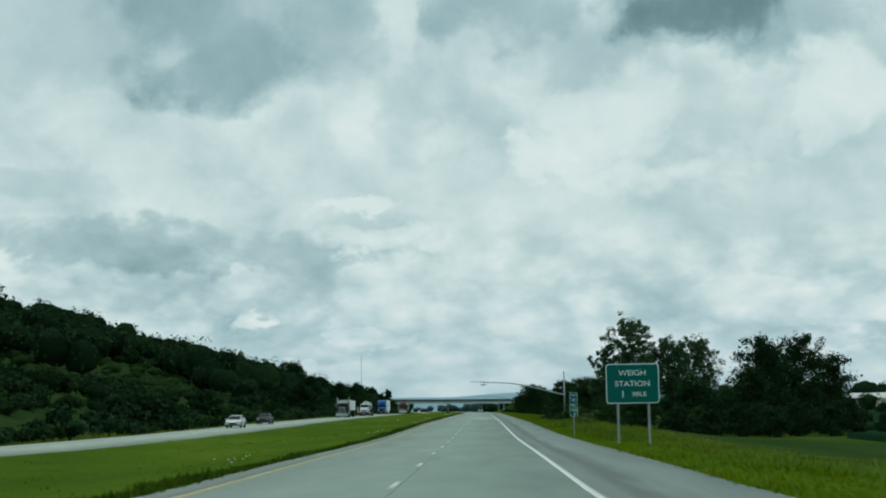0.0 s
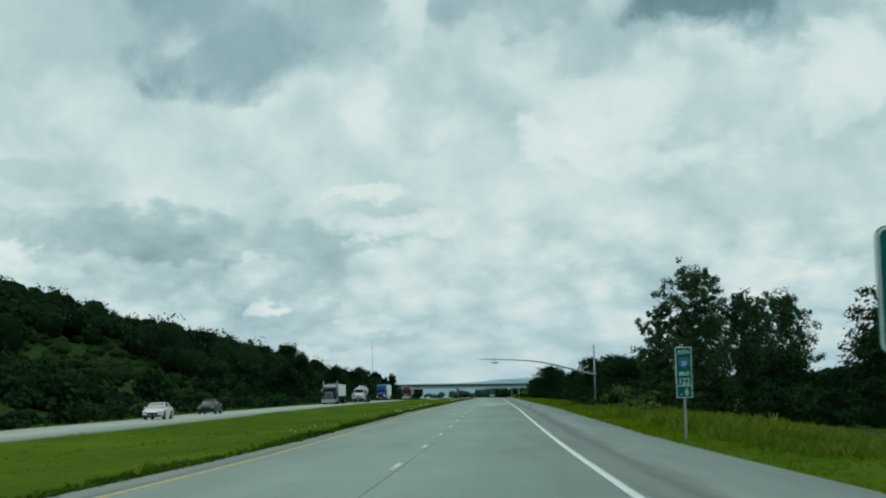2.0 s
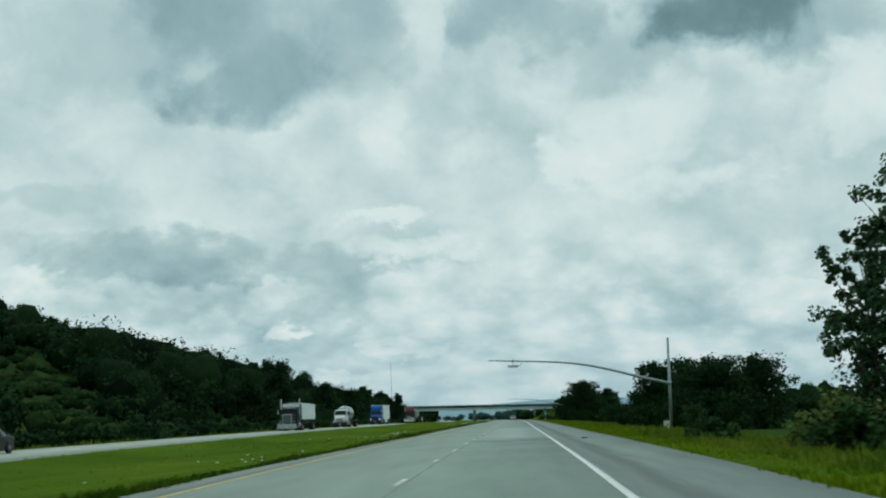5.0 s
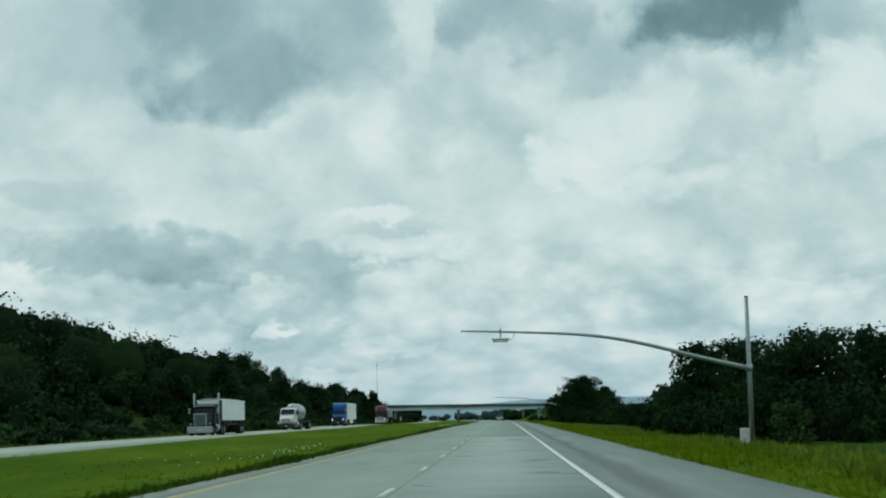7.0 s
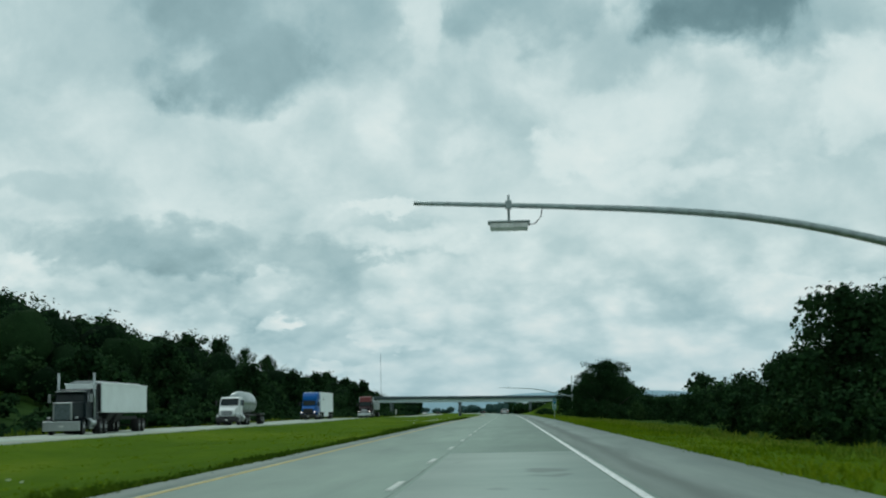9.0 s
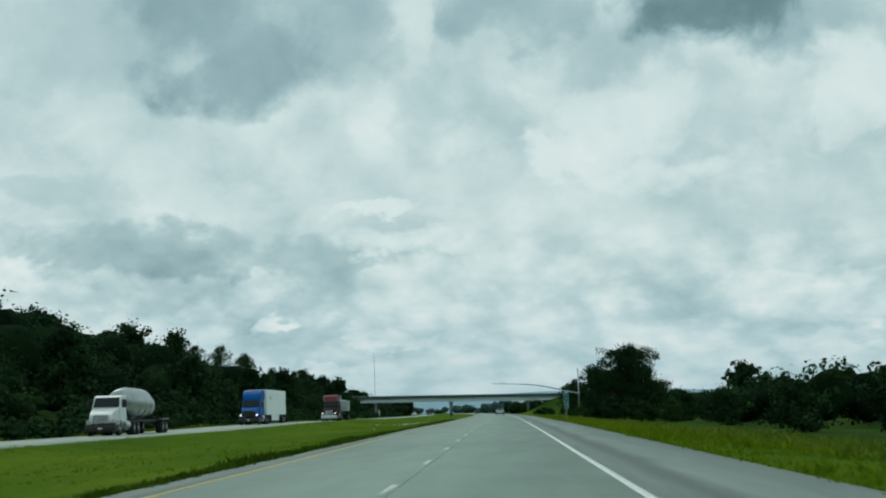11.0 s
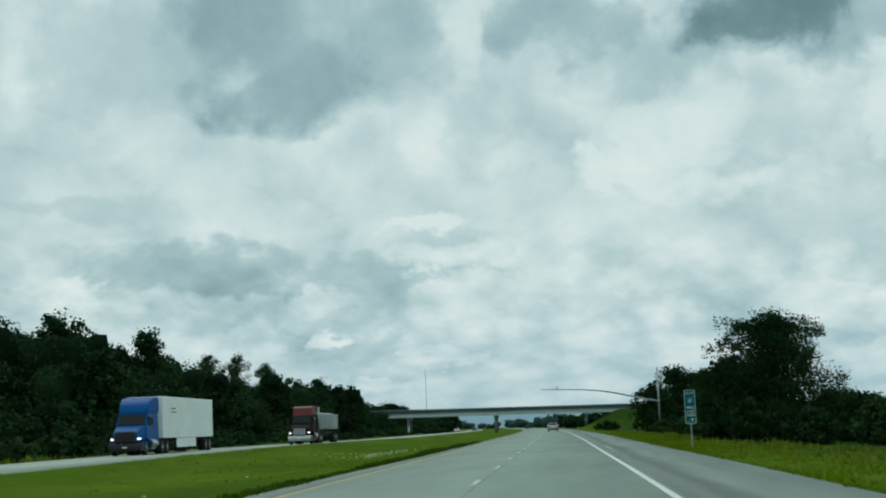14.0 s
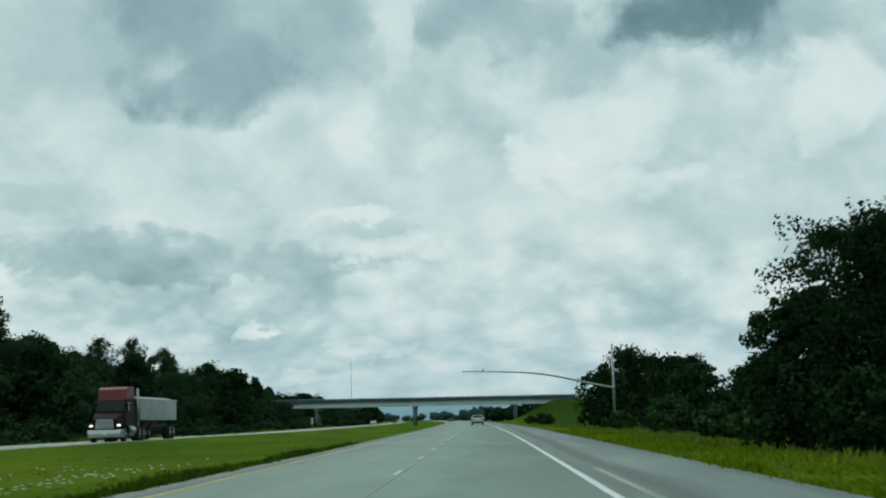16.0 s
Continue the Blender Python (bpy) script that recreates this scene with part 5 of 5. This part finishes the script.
def truck(x, y, label, cab, style):
    """A tractor and semi-trailer coming towards -y; its front stands at y."""
    t = thing("truck", x, y, float(far_gz(y)) + 0.02, label, "truck", "trucks on the opposite carriageway")
    end = {"hopper": 18.8, "tank": 17.6, "van": 21.4, "dump": 18.4}[style]
    part("chassis", boxm(-0.45, 0.8, 0.62, 0.45, 6.6, 0.92, bevel=0.02), M_FRAME, t)
    lng = style == "hopper"
    if lng:      # long square nose
        part("hood", prism([(0.30, 1.00, 0.62), (0.22, 2.02, 0.60), (0.5, 2.10, 0.66), (2.05, 2.18, 0.92), (2.05, 1.00, 0.92)], 0.05), cab, t)
        part("grille", boxm(-0.56, 0.12, 0.98, 0.56, 0.25, 2.04, bevel=0.03), M_DULL, t, "tall dark radiator grille")
        for s in (-1, 1):
            part("grille_surround", boxm(s * 0.58 - 0.05, 0.08, 0.95, s * 0.58 + 0.05, 0.28, 2.08, bevel=0.02), M_CHROME, t)
        part("grille_surround", boxm(-0.63, 0.08, 2.03, 0.63, 0.28, 2.13, bevel=0.02), M_CHROME, t)
        part("bumper", boxm(-1.24, -0.18, 0.26, 1.24, 0.0, 0.90, bevel=0.04), M_CHROME, t, "deep chrome bumper")
        part("cab", prism([(2.05, 0.95, 1.05), (2.05, 2.12, 1.05), (2.30, 2.86, 0.98), (2.45, 2.98, 0.95), (3.6, 3.05, 0.98), (3.6, 0.95, 1.08)], 0.05), cab, t)
        part("sleeper", prism([(3.62, 0.95, 1.15), (3.62, 3.08, 1.05), (5.0, 3.10, 1.05), (5.0, 0.95, 1.15)], 0.06), cab, t)
        part("windshield", plate([(2.06, 2.16, 0.93), (2.28, 2.82, 0.88)], 0.052), M_GLASS, t, "dark windscreen")
        part("windshield_divider", plate([(2.06, 2.16, 0.03), (2.28, 2.82, 0.03)], 0.066), cab, t)
        part("visor", boxm(-0.98, 1.88, 2.84, 0.98, 2.35, 2.90, bevel=0.01), M_CHROME, t)
        roof, wz = 3.05, 2.15
    else:        # rounded aerodynamic nose
        part("hood", prism([(0.12, 0.90, 0.80), (0.02, 1.15, 0.86), (0.12, 1.55, 0.84), (0.5, 1.78, 0.86), (1.62, 2.02, 1.02), (1.62, 0.90, 1.04)], 0.08), cab, t)
        part("grille", plate([(0.015, 0.92, 0.80 if style == "van" else 0.62), (0.11, 1.62 if style == "van" else 1.52, 0.66 if style == "van" else 0.56)], 0.05, 0.03), M_CHROME if style != "van" else M_BLACK, t, "wide radiator grille")
        for k in range(5):
            zz = 0.98 + k * 0.11
            part("grille_slat", boxm(-0.56, -0.10 + k * 0.016, zz, 0.56, -0.06 + k * 0.016, zz + 0.05), M_BLACK if style != "van" else M_FRAME, t)
        part("bumper", prism([(-0.12, 0.32, 1.08), (-0.16, 0.58, 1.16), (-0.10, 0.84, 1.14), (0.6, 0.84, 1.22), (0.6, 0.32, 1.22)], 0.05), {"van": M_BLACK, "tank": M_BLACK, "dump": M_CHROME}[style], t)
        high = style in ("van", "dump")
        part("cab", prism([(1.60, 0.92, 1.08), (1.60, 2.0, 1.08), (2.18, 2.82, 1.00), (2.5, 2.95, 1.02), (3.3 if not high else 4.7, 2.98, 1.08), (3.3 if not high else 4.7, 0.92, 1.14)], 0.06), cab, t)
        part("windshield", plate([(1.66, 2.06, 0.96), (2.15, 2.76, 0.90)], 0.062), M_GLASS, t, "dark windscreen")
        if style == "van":
            part("roof_fairing", prism([(2.15, 2.84, 1.0), (2.28, 3.15, 1.03), (2.55, 3.50, 1.07), (2.95, 3.77, 1.11), (3.5, 3.95, 1.16), (4.1, 4.02, 1.18), (4.7, 4.04, 1.2), (4.7, 2.9, 1.2)], 0.16), cab, t)
        if style == "dump":
            part("roof_fairing", prism([(2.15, 2.84, 0.96), (2.5, 3.62, 0.98), (2.9, 3.78, 1.0), (4.6, 3.82, 1.02), (4.7, 2.9, 1.06)], 0.06), M_MAROON_LIGHT, t, "faded red roof fairing")
        roof, wz = 2.95, 2.05
    y0, y1 = (2.3, 3.2) if lng else (2.2, 3.05)
    for s in (-1, 1):
        hx = 1.07 if lng else 1.10
        part("side_window", boxm(s * hx - 0.03, y0, wz, s * hx + 0.03, y1, wz + 0.62, bevel=0.01), M_GLASS, t)
        bm = bmesh.new()
        arch = [(1.15 + 0.62 * math.cos(a), 0, 0.55 + 0.62 * math.sin(a)) for a in (math.pi * (1 - k / 8) for k in range(9))]
        ring0 = [bm.verts.new((s * 0.82, p[0], p[2])) for p in arch]
        ring1 = [bm.verts.new((s * 1.24, p[0], p[2])) for p in arch]
        for k in range(8):
            bm.faces.new((ring0[k], ring0[k + 1], ring1[k + 1], ring1[k]))
        got = bmesh.ops.solidify(bm, geom=bm.faces[:], thickness=0.05)
        bmesh.ops.recalc_face_normals(bm, faces=bm.faces)
        part("fender", bm, cab, t)
        part("headlight", boxm(s * 0.93 - 0.09, 0.1 if lng else -0.02, 1.06, s * 0.93 + 0.09, 0.35, 1.20, bevel=0.03), M_HEAD if style in ("van", "dump") else M_CHROME, t, "headlight")
        part("mirror", boxm(s * 1.42 - 0.09, 1.95 if lng else 1.65, wz + 0.0, s * 1.42 + 0.09, 2.05 if lng else 1.8, wz + 0.55, bevel=0.02), M_CHROME if lng else M_BLACK, t)
        part("mirror_arm", rodm([(s * 1.05, 2.15, wz + 0.5), (s * 1.42, 2.02 if lng else 1.75, wz + 0.5)], 0.02, 6), M_FRAME, t)
        part("fuel_tank", rodm([(s * 0.95, 2.5, 0.78), (s * 0.95, 4.0, 0.78)], 0.33, 16), M_CHROME, t, "polished fuel tank")
        part("step", boxm(s * 1.16 - 0.1, 2.2, 0.38, s * 1.16 + 0.1, 3.2, 0.46), M_CHROME, t)
        if lng or style == "dump":
            sy = 3.5 if lng else 4.85
            part("exhaust_stack", rodm([(s * 1.22, sy, 0.95), (s * 1.22, sy, 4.15 if lng else 3.7)], 0.085, 12), M_STEEL, t, "tall steel exhaust stack")
        wheel(t, s * 1.02, 1.15, 0.52, 0.30)
        for yy in (5.2, 6.5):
            wheel(t, s * 0.98, yy, 0.51, 0.56)
        for yy in (end - 2.4, end - 1.1):
            wheel(t, s * 0.98, yy, 0.51, 0.56)
    part("number_plate", boxm(-0.16, -0.20, 0.50, 0.16, -0.185, 0.62), M_SIGNBACK, t)
    # trailer
    if style == "van":
        part("trailer_body", boxm(-1.30, 5.3, 1.12, 1.30, end, 4.08, bevel=0.04), M_TRAILER, t, "white corrugated box trailer")
        for s in (-1, 1):
            for k in range(7):
                zz = 1.40 + k * 0.36
                part("side_rib", boxm(s * 1.304 - 0.012, 5.5, zz, s * 1.312 + 0.012, end - 0.2, zz + 0.07), M_TRAILER, t)
            part("side_skirt", boxm(s * 1.22 - 0.02, 9.5, 0.42, s * 1.22 + 0.02, 15.6, 1.10, bevel=0.01), M_TRAILER, t)
            part("name_bar", boxm(s * 1.33 - 0.004, 7.6, 3.20, s * 1.33 + 0.004, 8.9, 3.28), M_BLACK, t)
            part("name_bar", boxm(s * 1.33 - 0.004, 7.6, 2.95, s * 1.33 + 0.004, 9.2, 3.02), M_BLACK, t)
        part("trailer_frame", boxm(-0.5, 5.4, 0.9, 0.5, end, 1.12), M_FRAME, t)
    elif style in ("hopper", "dump"):
        zt = 3.45 if lng else 2.95
        paint = M_TRAILER if lng else M_STEEL
        part("trailer_body", prism([(5.45, 1.45, 1.27), (5.35, zt, 1.28), (end, zt - (0.0 if lng else 0.08), 1.28), (end, 1.45, 1.27)], 0.03), paint, t, "ribbed open-top hopper trailer")
        for y0h in (8.0, 10.4):
            part("hopper_chute", prism([(y0h, 1.44, 1.1), (y0h + 2.1, 1.44, 1.1), (y0h + 1.4, 0.75, 0.6), (y0h + 0.7, 0.75, 0.6)], 0.02), M_FRAME, t, "dark sloping discharge chute")
        for s in (-1, 1):
            if lng:
                for k in range(14):
                    zz = 1.55 + k * 0.135
                    part("side_rib", boxm(s * 1.285 - 0.012, 5.6, zz, s * 1.285 + 0.012, end - 0.1, zz + 0.045), M_TRAILER, t)
            else:
                for k in range(9):
                    yy = 5.9 + k * 1.0
                    part("side_rib", boxm(s * 1.285 - 0.025, yy, 1.5, s * 1.285 + 0.025, yy + 0.09, zt - 0.1), M_STEEL, t)
            part("top_rail", boxm(s * 1.28 - 0.05, 5.3, zt - 0.08, s * 1.28 + 0.05, end + 0.05, zt + 0.05, bevel=0.01), paint, t)
            part("mud_flap", boxm(s * 0.98 - 0.28, end - 0.42, 0.3, s * 0.98 + 0.28, end - 0.4, 1.0), M_BLACK, t)
        part("tarp", prism([(5.4, zt, 1.2), (5.5, zt + 0.22, 0.6), (end - 0.1, zt + 0.22, 0.6), (end, zt, 1.2)], 0.02), M_TARP, t, "grey rolled load cover")
        part("ladder", boxm(0.9, 5.28, 1.5, 1.2, 5.36, zt), M_BLACK, t)
        part("trailer_frame", boxm(-0.5, 5.2, 0.95, 0.5, end, 1.2), M_FRAME, t)
    else:
        pts = [(5.2, 0, 2.62), (5.4, 0, 2.60), (7.4, 0, 2.42), (11.6, 0, 2.38), (13.6, 0, 2.25), (13.95, 0, 2.22)]
        rad = [0.55, 0.85, 1.22, 1.22, 0.95, 0.5]
        bm = bmesh.new()
        rod(bm, [(0, p[0], p[2]) for p in pts], rad, 24)
        bmesh.ops.recalc_face_normals(bm, faces=bm.faces)
        part("tank", bm, M_STEEL, t, "dull steel bulk tank with tapered ends")
        for yy in (7.6, 9.4, 11.2):
            part("tank_band", rodm([(0, yy, 2.35), (0, yy + 0.1, 2.35)], 1.245, 24), M_CHROME, t)
            bm = bmesh.new()
            rod(bm, [(0, yy, 1.5), (0, yy, 0.95)], [0.75, 0.16], 14)
            bmesh.ops.recalc_face_normals(bm, faces=bm.faces)
            part("hopper_cone", bm, M_STEEL, t)
        part("trailer_frame", boxm(-0.9, 5.0, 0.95, 0.9, end, 1.15), M_FRAME, t)
        part("rear_platform", boxm(-1.2, 13.9, 1.15, 1.2, end, 1.25), M_FRAME, t)
        for s in (-1, 1):
            part("mudguard", boxm(s * 0.98 - 0.3, end - 3.0, 1.12, s * 0.98 + 0.3, end - 0.3, 1.17), M_CHROME, t)
            part("support", rodm([(s * 0.8, 5.6, 1.1), (s * 0.5, 5.3, 2.2)], 0.06, 8), M_FRAME, t)
            part("support", rodm([(s * 0.8, 14.2, 1.1), (s * 0.4, 13.6, 1.9)], 0.06, 8), M_FRAME, t)
    part("rear_bumper", boxm(-1.2, end - 0.1, 0.45, 1.2, end + 0.02, 0.58), M_FRAME, t)
    return t


M_MAROON_LIGHT = plain("faded_red", (0.130, 0.018, 0.016), 0.5, vary=0.15)
LANE = -27.5
car(LANE, 184.6, M_WHITECAR, "white sedan coming along the opposite carriageway")
car(LANE, 209.6, M_DARKCAR, "dark grey sedan coming along the opposite carriageway")
truck(LANE, 327, "slate grey long-nose truck with white ribbed hopper trailer", M_GREYCAB, "hopper")
truck(LANE, 387.5, "white truck with dull steel bulk tank trailer", M_WHITECAB, "tank")
truck(LANE, 453.7, "blue aerodynamic truck with white box trailer", M_BLUECAB, "van")
truck(-23.9, 504, "dark red truck with grey hopper trailer and lit headlights", M_MAROON, "dump")
car(1.85 + float(bend(625)), 629.8, M_SILVERCAR, "silver sedan driving ahead in the outer lane", 180)
car(-1.8 + float(bend(960)), 964.8, M_DARKCAR, "dark car driving far ahead in the inner lane", 180)
car(LANE - 1 + float(bend(930)), 930, M_WHITECAR, "small white car far off on the opposite carriageway")
car(LANE + 4 + float(bend(1010)), 1010, M_DARKCAR, "dark car far off on the opposite carriageway")


def scrap(x, y):
    rng = random.Random(5)
    bm = bmesh.new()
    pts = [(x - 0.15 + 0.05 * k, y + rng.uniform(-0.04, 0.04), float(gz(y)) + 0.01 + 0.02 * abs(math.sin(k))) for k in range(7)]
    rod(bm, pts, [0.01, 0.022, 0.028, 0.024, 0.030, 0.018, 0.01], 7)
    bmesh.ops.recalc_face_normals(bm, faces=bm.faces)
    return tagged(part("tyre_scrap", bm, M_TYRE), "shredded scrap of black tyre lying on the shoulder", "debris")


scrap(5.05, 194.8)
